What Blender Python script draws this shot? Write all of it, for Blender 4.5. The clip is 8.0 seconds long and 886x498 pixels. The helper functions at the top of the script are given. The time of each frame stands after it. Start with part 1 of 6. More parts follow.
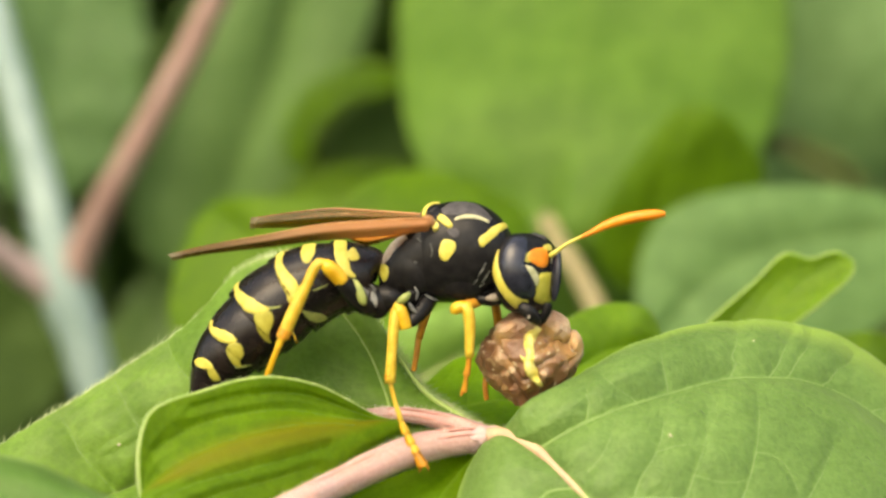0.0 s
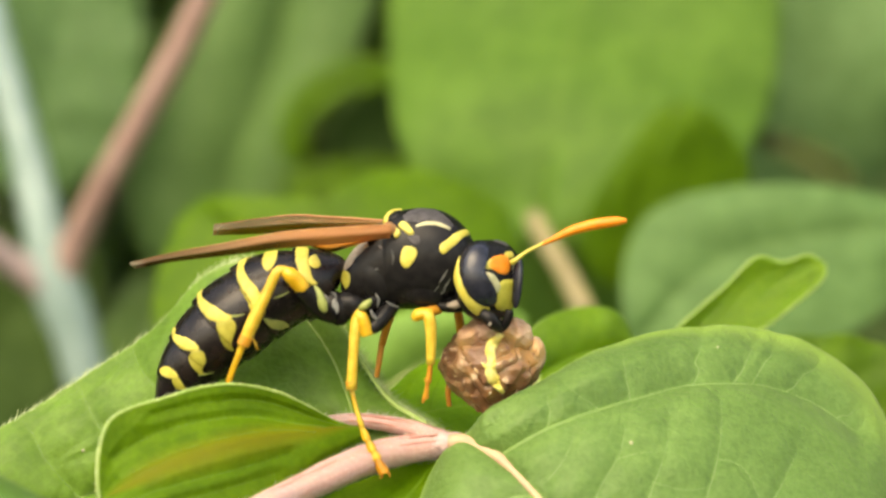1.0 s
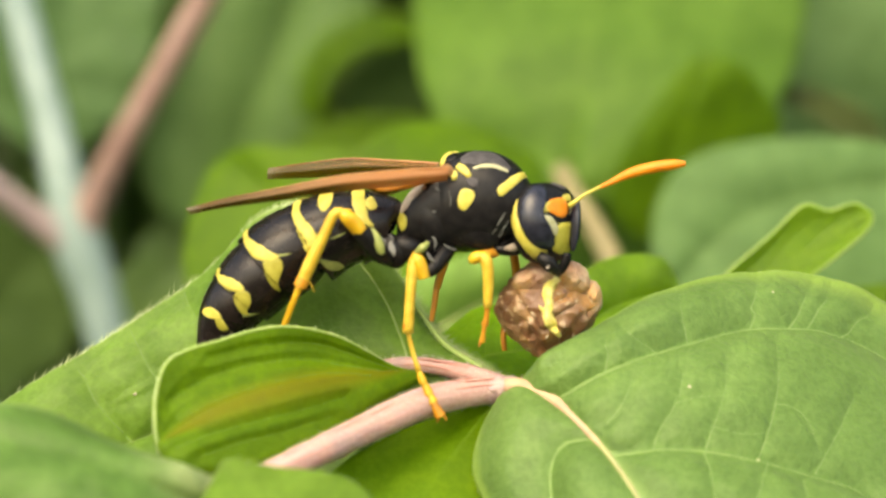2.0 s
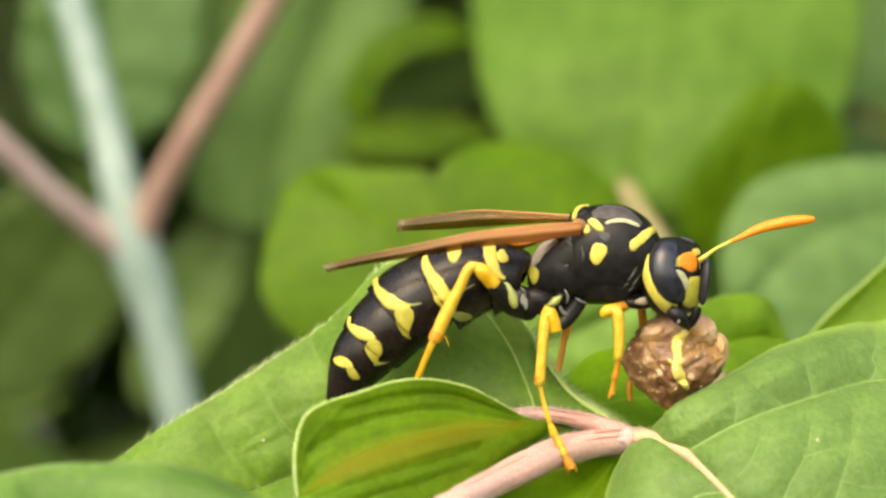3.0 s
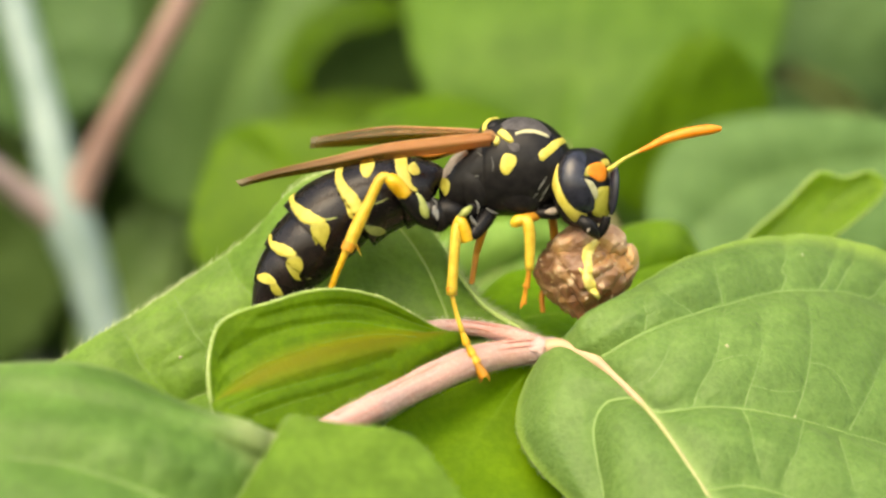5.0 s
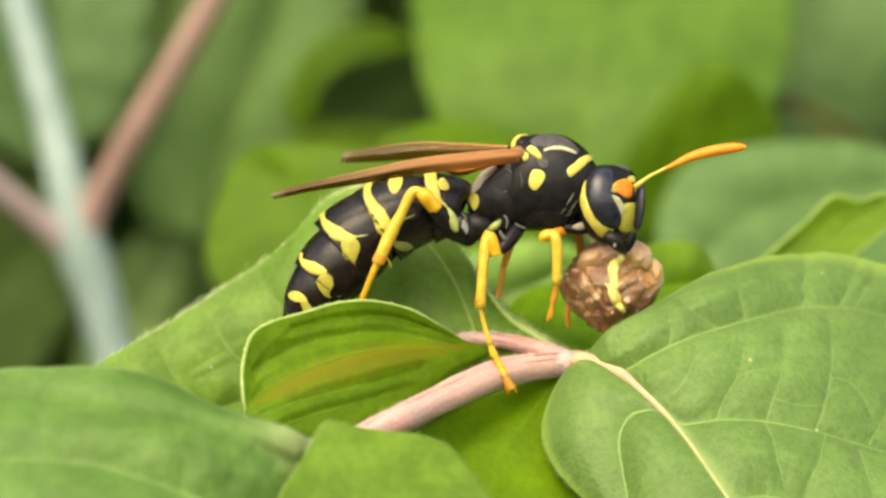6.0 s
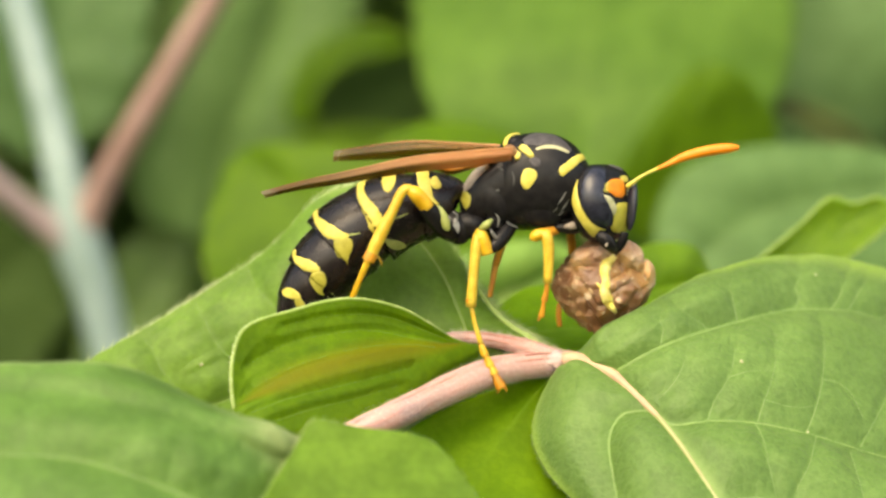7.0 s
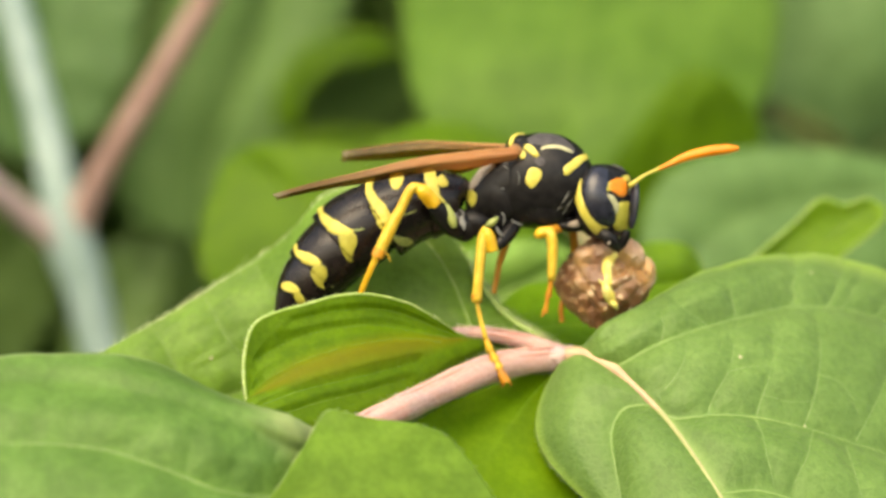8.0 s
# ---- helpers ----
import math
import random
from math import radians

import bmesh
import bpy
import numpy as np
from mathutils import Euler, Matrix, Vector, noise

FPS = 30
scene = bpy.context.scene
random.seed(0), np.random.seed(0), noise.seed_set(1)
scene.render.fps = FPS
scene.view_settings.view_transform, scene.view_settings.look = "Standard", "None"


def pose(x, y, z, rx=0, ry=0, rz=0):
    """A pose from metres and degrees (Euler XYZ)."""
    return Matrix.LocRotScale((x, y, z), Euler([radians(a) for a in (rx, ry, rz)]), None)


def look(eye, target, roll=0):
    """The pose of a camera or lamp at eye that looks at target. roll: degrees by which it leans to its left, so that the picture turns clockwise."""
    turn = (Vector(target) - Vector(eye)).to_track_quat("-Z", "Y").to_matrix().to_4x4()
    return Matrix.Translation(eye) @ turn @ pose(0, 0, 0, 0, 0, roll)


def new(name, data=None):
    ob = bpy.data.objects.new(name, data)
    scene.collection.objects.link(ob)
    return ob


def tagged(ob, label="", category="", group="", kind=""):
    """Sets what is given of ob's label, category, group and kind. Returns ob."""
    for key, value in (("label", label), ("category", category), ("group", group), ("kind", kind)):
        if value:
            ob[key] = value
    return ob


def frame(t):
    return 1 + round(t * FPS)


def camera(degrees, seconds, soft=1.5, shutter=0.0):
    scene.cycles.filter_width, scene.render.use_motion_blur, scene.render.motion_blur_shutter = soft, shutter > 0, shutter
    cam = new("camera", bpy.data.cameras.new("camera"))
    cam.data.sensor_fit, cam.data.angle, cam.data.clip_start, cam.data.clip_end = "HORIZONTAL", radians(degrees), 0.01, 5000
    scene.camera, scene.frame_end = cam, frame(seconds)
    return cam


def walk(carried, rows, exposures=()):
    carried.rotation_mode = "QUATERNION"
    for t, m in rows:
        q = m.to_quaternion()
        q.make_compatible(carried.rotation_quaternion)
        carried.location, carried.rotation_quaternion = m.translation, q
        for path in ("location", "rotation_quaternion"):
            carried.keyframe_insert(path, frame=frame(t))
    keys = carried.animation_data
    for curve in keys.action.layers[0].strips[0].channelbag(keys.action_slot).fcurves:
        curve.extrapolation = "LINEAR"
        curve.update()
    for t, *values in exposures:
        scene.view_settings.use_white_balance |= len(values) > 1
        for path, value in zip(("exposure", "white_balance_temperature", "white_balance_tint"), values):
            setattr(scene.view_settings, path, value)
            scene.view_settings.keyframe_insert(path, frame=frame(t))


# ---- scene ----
# A paper wasp chewing its prey on a leafy twig; lengths in millimetres about a point 0.7 m over the ground.
from mathutils.bvhtree import BVHTree

MM = 0.001
ORIGIN = Vector((0, 0, 0.7))


def P(x, y, z):
    return Vector((x, y, z)) * MM + ORIGIN


cam = camera(14, 8.0, soft=2.5)
cam.data.dof.use_dof = True
cam.data.dof.focus_distance = 0.1545
cam.data.dof.aperture_fstop = 46
PATH = [
    (0, pose(-0.00355, -0.15265, 0.69871, 90.378, 0.019, -0.729)),
    (0.1, pose(-0.00300, -0.15271, 0.69884, 90.326, 0.005, -0.608)),
    (0.2, pose(-0.00221, -0.15277, 0.69784, 90.468, -0.010, -0.448)),
    (0.3, pose(-0.00213, -0.15283, 0.69785, 90.437, -0.025, -0.407)),
    (0.4, pose(-0.00103, -0.15289, 0.69781, 90.414, -0.039, -0.193)),
    (0.5, pose(-0.00049, -0.15295, 0.69679, 90.559, -0.054, -0.076)),
    (0.6, pose(0.00015, -0.15290, 0.69581, 90.723, -0.043, 0.032)),
    (0.7, pose(0.00045, -0.15285, 0.69696, 90.524, -0.032, 0.081)),
    (0.8, pose(0.00079, -0.15280, 0.69939, 90.108, -0.022, 0.137)),
    (0.9, pose(0.00065, -0.15275, 0.70077, 89.872, -0.011, 0.112)),
    (1, pose(0.00000, -0.15270, 0.70000, 90.000, -0.000, -0.000)),
    (1.1, pose(0.00003, -0.15248, 0.69771, 90.361, -0.025, 0.056)),
    (1.2, pose(-0.00120, -0.15225, 0.69616, 90.597, -0.050, -0.102)),
    (1.3, pose(-0.00103, -0.15203, 0.69678, 90.461, -0.075, -0.022)),
    (1.4, pose(-0.00164, -0.15180, 0.69808, 90.211, -0.101, -0.074)),
    (1.5, pose(-0.00222, -0.15157, 0.69804, 90.189, -0.126, -0.120)),
    (1.6, pose(-0.00241, -0.15163, 0.69840, 90.053, -0.147, -0.177)),
    (1.7, pose(-0.00283, -0.15169, 0.69846, 89.969, -0.168, -0.271)),
    (2.8, pose(-0.00997, -0.15235, 0.70190, 88.556, -0.403, -1.738)),
    (2.9, pose(-0.01150, -0.15269, 0.70291, 88.518, -0.497, -1.842)),
    (3, pose(-0.01328, -0.15304, 0.70374, 88.511, -0.590, -1.990)),
    (3.1, pose(-0.01419, -0.15357, 0.70323, 88.611, -0.582, -2.201)),
    (3.2, pose(-0.01355, -0.15410, 0.70133, 88.948, -0.573, -2.149)),
    (3.3, pose(-0.01340, -0.15464, 0.70220, 88.814, -0.565, -2.178)),
    (3.4, pose(-0.01379, -0.15517, 0.70285, 88.718, -0.557, -2.298)),
    (3.5, pose(-0.01533, -0.15571, 0.70173, 88.922, -0.548, -2.616)),
    (3.6, pose(-0.01678, -0.15559, 0.70036, 89.126, -0.361, -2.992)),
    (3.7, pose(-0.01750, -0.15547, 0.69966, 89.216, -0.173, -3.240)),
    (3.8, pose(-0.01768, -0.15535, 0.69885, 89.324, 0.015, -3.398)),
    (3.9, pose(-0.01890, -0.15523, 0.70030, 89.048, 0.202, -3.733)),
    (4, pose(-0.02091, -0.15511, 0.70270, 88.610, 0.390, -4.204)),
    (4.1, pose(-0.02034, -0.15511, 0.70226, 88.732, 0.456, -3.962)),
    (4.2, pose(-0.01840, -0.15511, 0.70122, 88.958, 0.523, -3.485)),
    (4.3, pose(-0.01602, -0.15511, 0.69911, 89.364, 0.589, -2.931)),
    (4.4, pose(-0.01243, -0.15511, 0.69779, 89.636, 0.656, -2.173)),
    (4.5, pose(-0.01051, -0.15511, 0.69681, 89.851, 0.722, -1.697)),
    (4.6, pose(-0.01082, -0.15488, 0.69641, 89.793, 0.464, -1.953)),
    (4.7, pose(-0.01064, -0.15464, 0.69664, 89.629, 0.206, -2.126)),
    (5.8, pose(-0.01275, -0.15736, 0.69727, 89.933, 0.053, -2.963)),
    (5.9, pose(-0.01387, -0.15751, 0.69671, 90.126, -0.218, -3.095)),
    (6, pose(-0.01365, -0.15766, 0.69542, 90.444, -0.490, -3.000)),
    (6.1, pose(-0.01298, -0.15759, 0.69560, 90.424, -0.548, -2.885)),
    (6.2, pose(-0.01146, -0.15752, 0.69643, 90.294, -0.607, -2.623)),
    (6.3, pose(-0.01158, -0.15745, 0.69650, 90.293, -0.666, -2.643)),
    (6.4, pose(-0.01311, -0.15738, 0.69703, 90.214, -0.725, -2.901)),
    (6.5, pose(-0.01318, -0.15731, 0.69608, 90.388, -0.784, -2.915)),
    (6.6, pose(-0.01166, -0.15729, 0.69545, 90.490, -0.812, -2.650)),
    (6.7, pose(-0.01045, -0.15728, 0.69609, 90.379, -0.839, -2.434)),
    (6.8, pose(-0.01003, -0.15727, 0.69606, 90.379, -0.867, -2.356)),
    (6.9, pose(-0.01125, -0.15726, 0.69619, 90.353, -0.895, -2.555)),
    (7, pose(-0.01266, -0.15725, 0.69513, 90.530, -0.923, -2.790)),
    (7.1, pose(-0.01364, -0.15776, 0.69481, 90.575, -0.894, -3.012)),
    (7.2, pose(-0.01375, -0.15827, 0.69461, 90.600, -0.866, -3.087)),
    (7.3, pose(-0.01377, -0.15878, 0.69473, 90.569, -0.838, -3.146)),
    (7.4, pose(-0.01398, -0.15929, 0.69472, 90.562, -0.810, -3.237)),
    (7.5, pose(-0.01401, -0.15980, 0.69440, 90.607, -0.782, -3.300)),
    (7.6, pose(-0.01520, -0.15999, 0.69367, 90.749, -0.866, -3.517)),
    (7.7, pose(-0.01534, -0.16018, 0.69335, 90.824, -0.949, -3.558)),
    (7.8, pose(-0.01560, -0.16037, 0.69399, 90.733, -1.033, -3.615)),
    (8, pose(-0.01536, -0.16076, 0.69455, 90.675, -1.200, -3.600)),
]
walk(cam, PATH, exposures=[(0, 1.65, 8600, 6), (1.5, 1.67, 8600, 6), (3, 1.71, 8600, 6), (4.5, 1.7, 8600, 6), (6, 1.66, 8600, 6), (8, 1.65, 8600, 6)])

# ---- light: a bright, hazy sky and a soft sun high over the camera's shoulder ----
SUN_ELEVATION, SUN_ROTATION = radians(50), radians(205)
world = bpy.data.worlds.new("sky")
scene.world = world
world.use_nodes = True
wn = world.node_tree.nodes
sky = wn.new("ShaderNodeTexSky")
sky.sky_type = "NISHITA"
sky.sun_disc = False
sky.sun_elevation, sky.sun_rotation = SUN_ELEVATION, SUN_ROTATION
sky.dust_density, sky.air_density = 3.0, 1.2
world.node_tree.links.new(sky.outputs[0], wn["Background"].inputs[0])
wn["Background"].inputs[1].default_value = 0.15
sun = new("sun", bpy.data.lights.new("sun", "SUN"))
sun.data.energy, sun.data.angle, sun.data.color = 0.8, radians(50), (1.0, 0.96, 0.88)
to_sun = Vector((math.sin(SUN_ROTATION) * math.cos(SUN_ELEVATION), math.cos(SUN_ROTATION) * math.cos(SUN_ELEVATION), math.sin(SUN_ELEVATION)))
sun.matrix_world = look(to_sun * 5, (0, 0, 0))


# ---- materials ----
def shader(name):
    m = bpy.data.materials.new(name)
    m.use_nodes = True
    return m, m.node_tree.nodes, m.node_tree.links, m.node_tree.nodes["Principled BSDF"]


def math_node(nodes, links, op, a, b=None, c=None):
    n = nodes.new("ShaderNodeMath")
    n.operation = op
    for slot, value in enumerate((a, b, c)):
        if value is None:
            continue
        if isinstance(value, (int, float)):
            n.inputs[slot].default_value = value
        else:
            links.new(value, n.inputs[slot])
    return n.outputs[0]


def mix_colour(nodes, links, factor, a, b, mode="MIX"):
    n = nodes.new("ShaderNodeMix")
    n.data_type, n.blend_type = "RGBA", mode
    for slot, value in ((0, factor), (6, a), (7, b)):
        if isinstance(value, (int, float)):
            n.inputs[slot].default_value = value
        elif isinstance(value, tuple):
            n.inputs[slot].default_value = (*value, 1)
        else:
            links.new(value, n.inputs[slot])
    return n.outputs[2]


def noise_node(nodes, links, coords, scale, detail=4.0, rough=0.55):
    n = nodes.new("ShaderNodeTexNoise")
    n.inputs["Scale"].default_value, n.inputs["Detail"].default_value, n.inputs["Roughness"].default_value = scale, detail, rough
    if coords is not None:
        links.new(coords, n.inputs["Vector"])
    return n.outputs["Fac"]


def ramp(nodes, links, value, low, high):
    n = nodes.new("ShaderNodeMapRange")
    n.interpolation_type = "SMOOTHSTEP"
    n.inputs[1].default_value, n.inputs[2].default_value = low, high
    links.new(value, n.inputs[0])
    return n.outputs[0]


def bump(nodes, links, height, strength, distance, bsdf, normal=None):
    n = nodes.new("ShaderNodeBump")
    n.inputs["Strength"].default_value, n.inputs["Distance"].default_value = strength, distance
    links.new(height, n.inputs["Height"])
    if normal is not None:
        links.new(normal, n.inputs["Normal"])
    for b in bsdf:
        links.new(n.outputs[0], b.inputs["Normal"])
    return n.outputs[0]


def leaf_material(name, dark, light, vein, through_colour, see=0.4, rough=0.5, count=5.0, sweep=0.34, vein_width=0.045, clear=1.0, rib_width=0.045, rim_colour=None, gloss=0.35, relief_share=0.45, base=0.0, side_share=0.16, rim_from=0.965, blotch=1.0, areoles=0.0):
    m, nodes, links, bsdf = shader(name)
    uv = nodes.new("ShaderNodeUVMap")
    split = nodes.new("ShaderNodeSeparateXYZ")
    links.new(uv.outputs[0], split.inputs[0])
    coords = nodes.new("ShaderNodeTexCoord").outputs["Object"]
    wob = noise_node(nodes, links, coords, 260, 3)
    t = math_node(nodes, links, "ABSOLUTE", math_node(nodes, links, "MULTIPLY_ADD", split.outputs[1], 2.0, -1.0))
    lean = math_node(nodes, links, "MULTIPLY", math_node(nodes, links, "POWER", t, 1.5), sweep)
    v = math_node(nodes, links, "SUBTRACT", split.outputs[0], lean)
    v = math_node(nodes, links, "MULTIPLY_ADD", v, count, math_node(nodes, links, "MULTIPLY", wob, 0.14))
    near = math_node(nodes, links, "PINGPONG", v, 0.5)
    side = math_node(nodes, links, "SUBTRACT", 1.0, ramp(nodes, links, near, 0.0, vein_width))
    side = math_node(nodes, links, "MULTIPLY", side, math_node(nodes, links, "SUBTRACT", 1.0, ramp(nodes, links, t, 0.6, 1.0)))
    rib = math_node(nodes, links, "SUBTRACT", 1.0, ramp(nodes, links, t, 0.0, rib_width))
    rim = ramp(nodes, links, t, rim_from, 0.998)
    cells = nodes.new("ShaderNodeTexVoronoi")
    cells.feature = "DISTANCE_TO_EDGE"
    scale = nodes.new("ShaderNodeVectorMath")
    scale.operation = "MULTIPLY"
    scale.inputs[1].default_value = (count * 6.0, 26, 1)
    links.new(uv.outputs[0], scale.inputs[0])
    links.new(scale.outputs[0], cells.inputs["Vector"])
    cells.inputs["Scale"].default_value = 1.0
    net = math_node(nodes, links, "SUBTRACT", 1.0, ramp(nodes, links, cells.outputs["Distance"], 0.0, 0.09))
    broad = noise_node(nodes, links, coords, 170, 4)
    fine = noise_node(nodes, links, coords, 1500, 5, 0.65)
    colour = mix_colour(nodes, links, ramp(nodes, links, broad, 0.3, 0.7), dark, light)
    colour = mix_colour(nodes, links, math_node(nodes, links, "MULTIPLY", ramp(nodes, links, fine, 0.35, 0.75), 0.35), colour, light)
    patches = noise_node(nodes, links, coords, 620, 3, 0.5)
    shade = mix_colour(nodes, links, ramp(nodes, links, patches, 0.36, 0.64), (1 - 0.18 * blotch, 1 - 0.16 * blotch, 1 - 0.2 * blotch), (1 + 0.1 * blotch, 1 + 0.08 * blotch, 1 + 0.1 * blotch))
    colour = mix_colour(nodes, links, 1.0, colour, shade, "MULTIPLY")
    grain = noise_node(nodes, links, coords, 2900, 3, 0.6)
    speckle = mix_colour(nodes, links, ramp(nodes, links, grain, 0.36, 0.64), (0.86, 0.88, 0.84), (1.1, 1.08, 1.12))
    colour = mix_colour(nodes, links, 1.0, colour, speckle, "MULTIPLY")
    colour = mix_colour(nodes, links, math_node(nodes, links, "MULTIPLY", net, 0.07 * clear), colour, vein)
    colour = mix_colour(nodes, links, math_node(nodes, links, "MULTIPLY", side, side_share), colour, vein)
    colour = mix_colour(nodes, links, math_node(nodes, links, "MULTIPLY", rim, 0.7 * clear), colour, rim_colour or vein)
    colour = mix_colour(nodes, links, math_node(nodes, links, "MULTIPLY", rib, 0.85 * clear), colour, vein)
    if base:
        pale = math_node(nodes, links, "SUBTRACT", 1.0, ramp(nodes, links, split.outputs[0], 0.0, base))
        colour = mix_colour(nodes, links, math_node(nodes, links, "MULTIPLY", pale, 0.9), colour, vein)
    if areoles:
        small = nodes.new("ShaderNodeTexVoronoi")
        small.feature = "DISTANCE_TO_EDGE"
        bent = nodes.new("ShaderNodeVectorMath")
        bent.operation = "MULTIPLY_ADD"
        links.new(coords, bent.inputs[0])
        bent.inputs[1].default_value = (2600, 2600, 2600)
        links.new(wob, bent.inputs[2])
        links.new(bent.outputs[0], small.inputs["Vector"])
        small.inputs["Scale"].default_value = 1.0
        cushion = ramp(nodes, links, small.outputs["Distance"], 0.0, 0.26)
        colour = mix_colour(nodes, links, math_node(nodes, links, "MULTIPLY", math_node(nodes, links, "SUBTRACT", 1.0, cushion), 0.5 * areoles), colour, vein)
    links.new(colour, bsdf.inputs["Base Color"])
    bsdf.inputs["Roughness"].default_value = rough
    bsdf.inputs["Specular IOR Level"].default_value = gloss
    bsdf.inputs["Sheen Weight"].default_value = 0.3 * gloss
    bsdf.inputs["Sheen Roughness"].default_value = 0.4
    thin = nodes.new("ShaderNodeBsdfTranslucent")
    tint = mix_colour(nodes, links, 0.45, through_colour, colour)
    links.new(tint, thin.inputs["Color"])
    relief = math_node(nodes, links, "MULTIPLY_ADD", net, -0.04, math_node(nodes, links, "MULTIPLY", fine, 0.5))
    relief = math_node(nodes, links, "MULTIPLY_ADD", patches, 0.9, relief)
    relief = math_node(nodes, links, "MULTIPLY_ADD", side, -1.9 * side_share, relief)
    if areoles:
        relief = math_node(nodes, links, "MULTIPLY_ADD", cushion, 0.3 * areoles, relief)
    bump(nodes, links, relief, relief_share, 0.0002, (bsdf, thin))
    blend = nodes.new("ShaderNodeMixShader")
    blend.inputs[0].default_value = see
    links.new(bsdf.outputs[0], blend.inputs[1])
    links.new(thin.outputs[0], blend.inputs[2])
    links.new(blend.outputs[0], nodes["Material Output"].inputs["Surface"])
    return m


def plain_material(name, low, high, rough, size, relief=0.2, depth=0.00005, spec=0.5, metal=0.0, coat=0.0, sub=0.0):
    m, nodes, links, bsdf = shader(name)
    coords = nodes.new("ShaderNodeTexCoord").outputs["Object"]
    broad = noise_node(nodes, links, coords, 1 / (size * MM), 4)
    fine = noise_node(nodes, links, coords, 8 / (size * MM), 5, 0.6)
    colour = mix_colour(nodes, links, ramp(nodes, links, broad, 0.3, 0.7), low, high)
    colour = mix_colour(nodes, links, math_node(nodes, links, "MULTIPLY", fine, 0.3), colour, low)
    links.new(colour, bsdf.inputs["Base Color"])
    r = math_node(nodes, links, "MULTIPLY_ADD", broad, 0.16, rough - 0.08)
    links.new(r, bsdf.inputs["Roughness"])
    bsdf.inputs["Specular IOR Level"].default_value, bsdf.inputs["Metallic"].default_value = spec, metal
    bsdf.inputs["Coat Weight"].default_value, bsdf.inputs["Coat Roughness"].default_value = coat, 0.1
    if sub:
        bsdf.inputs["Subsurface Weight"].default_value = sub
        bsdf.inputs["Subsurface Radius"].default_value = (0.0006, 0.0004, 0.0002)
        bsdf.inputs["Subsurface Scale"].default_value = 1.0
    bump(nodes, links, fine, relief, depth, (bsdf,))
    return m


LEAF = leaf_material("leaf_green", (0.118, 0.238, 0.022), (0.158, 0.303, 0.038), (0.28, 0.4, 0.12), (0.26, 0.44, 0.03), see=0.45, side_share=0.0, areoles=0.12)
LEAF_NEAR = leaf_material("leaf_pale_based", (0.1, 0.215, 0.036), (0.137, 0.275, 0.056), (0.42, 0.49, 0.23), (0.24, 0.42, 0.04), see=0.45, base=0.3, clear=0.4, side_share=0.0)
# pale margin, widened so the rim colour holds light through the thin edge
LEAF_PALE = leaf_material("leaf_blue_green", (0.096, 0.19, 0.038), (0.13, 0.24, 0.053), (0.22, 0.34, 0.1), (0.18, 0.34, 0.037), see=0.32, relief_share=0.9, side_share=0.0, rim_colour=(0.27, 0.42, 0.07), rim_from=0.88, blotch=0.6, areoles=0.2)
LEAF_FOLD = leaf_material("leaf_yellow_green", (0.14, 0.275, 0.01), (0.18, 0.34, 0.016), (0.26, 0.38, 0.05), (0.34, 0.56, 0.014), see=0.58, clear=0.3)
LEAF_YOUNG = leaf_material("leaf_young_green", (0.175, 0.345, 0.009), (0.215, 0.415, 0.015), (0.26, 0.41, 0.04), (0.36, 0.6, 0.012), see=0.6, gloss=0.2)
LEAF_UNDER = leaf_material("leaf_under_green", (0.165, 0.31, 0.009), (0.205, 0.375, 0.016), (0.19, 0.32, 0.02), (0.4, 0.62, 0.014), see=0.6, clear=0.0, gloss=0.15, relief_share=0.2, side_share=0.0)
LEAF_NEAR_YOUNG = leaf_material("leaf_soft_green", (0.15, 0.28, 0.026), (0.172, 0.318, 0.036), (0.22, 0.36, 0.07), (0.3, 0.48, 0.03), see=0.52, clear=0.0, gloss=0.25, relief_share=0.1, side_share=0.0)
LEAF_FOLDED = leaf_material("leaf_folded_green", (0.11, 0.222, 0.006), (0.142, 0.275, 0.01), (0.215, 0.205, 0.01), (0.26, 0.44, 0.01), see=0.52, gloss=0.2, rib_width=0.34, rim_colour=(0.28, 0.38, 0.1), side_share=0.03)
LEAF_DARK = leaf_material("leaf_deep_green", (0.075, 0.15, 0.036), (0.125, 0.215, 0.052), (0.12, 0.2, 0.05), (0.1, 0.22, 0.01), see=0.3)
LEAF_BRIGHT = leaf_material("leaf_bright_green", (0.07, 0.155, 0.018), (0.096, 0.195, 0.027), (0.18, 0.3, 0.05), (0.19, 0.35, 0.016), see=0.35, clear=0.2, gloss=0.15, relief_share=0.12)
LEAF_GREY = leaf_material("leaf_grey_green", (0.062, 0.13, 0.04), (0.085, 0.165, 0.055), (0.12, 0.2, 0.07), (0.1, 0.2, 0.03), see=0.25, clear=0.3, gloss=0.15, relief_share=0.12)
LEAF_OLIVE = leaf_material("leaf_olive_green", (0.068, 0.15, 0.004), (0.095, 0.195, 0.007), (0.13, 0.2, 0.02), (0.14, 0.27, 0.006), see=0.4, clear=0.4, gloss=0.15, relief_share=0.12)
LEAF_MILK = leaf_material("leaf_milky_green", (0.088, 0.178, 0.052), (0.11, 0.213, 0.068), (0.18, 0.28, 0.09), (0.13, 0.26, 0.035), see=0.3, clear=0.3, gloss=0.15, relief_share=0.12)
LEAF_DEEP_OLIVE = leaf_material("leaf_deep_olive", (0.056, 0.13, 0.003), (0.076, 0.162, 0.005), (0.08, 0.14, 0.01), (0.1, 0.2, 0.004), see=0.3, clear=0.3, gloss=0.15, relief_share=0.12)
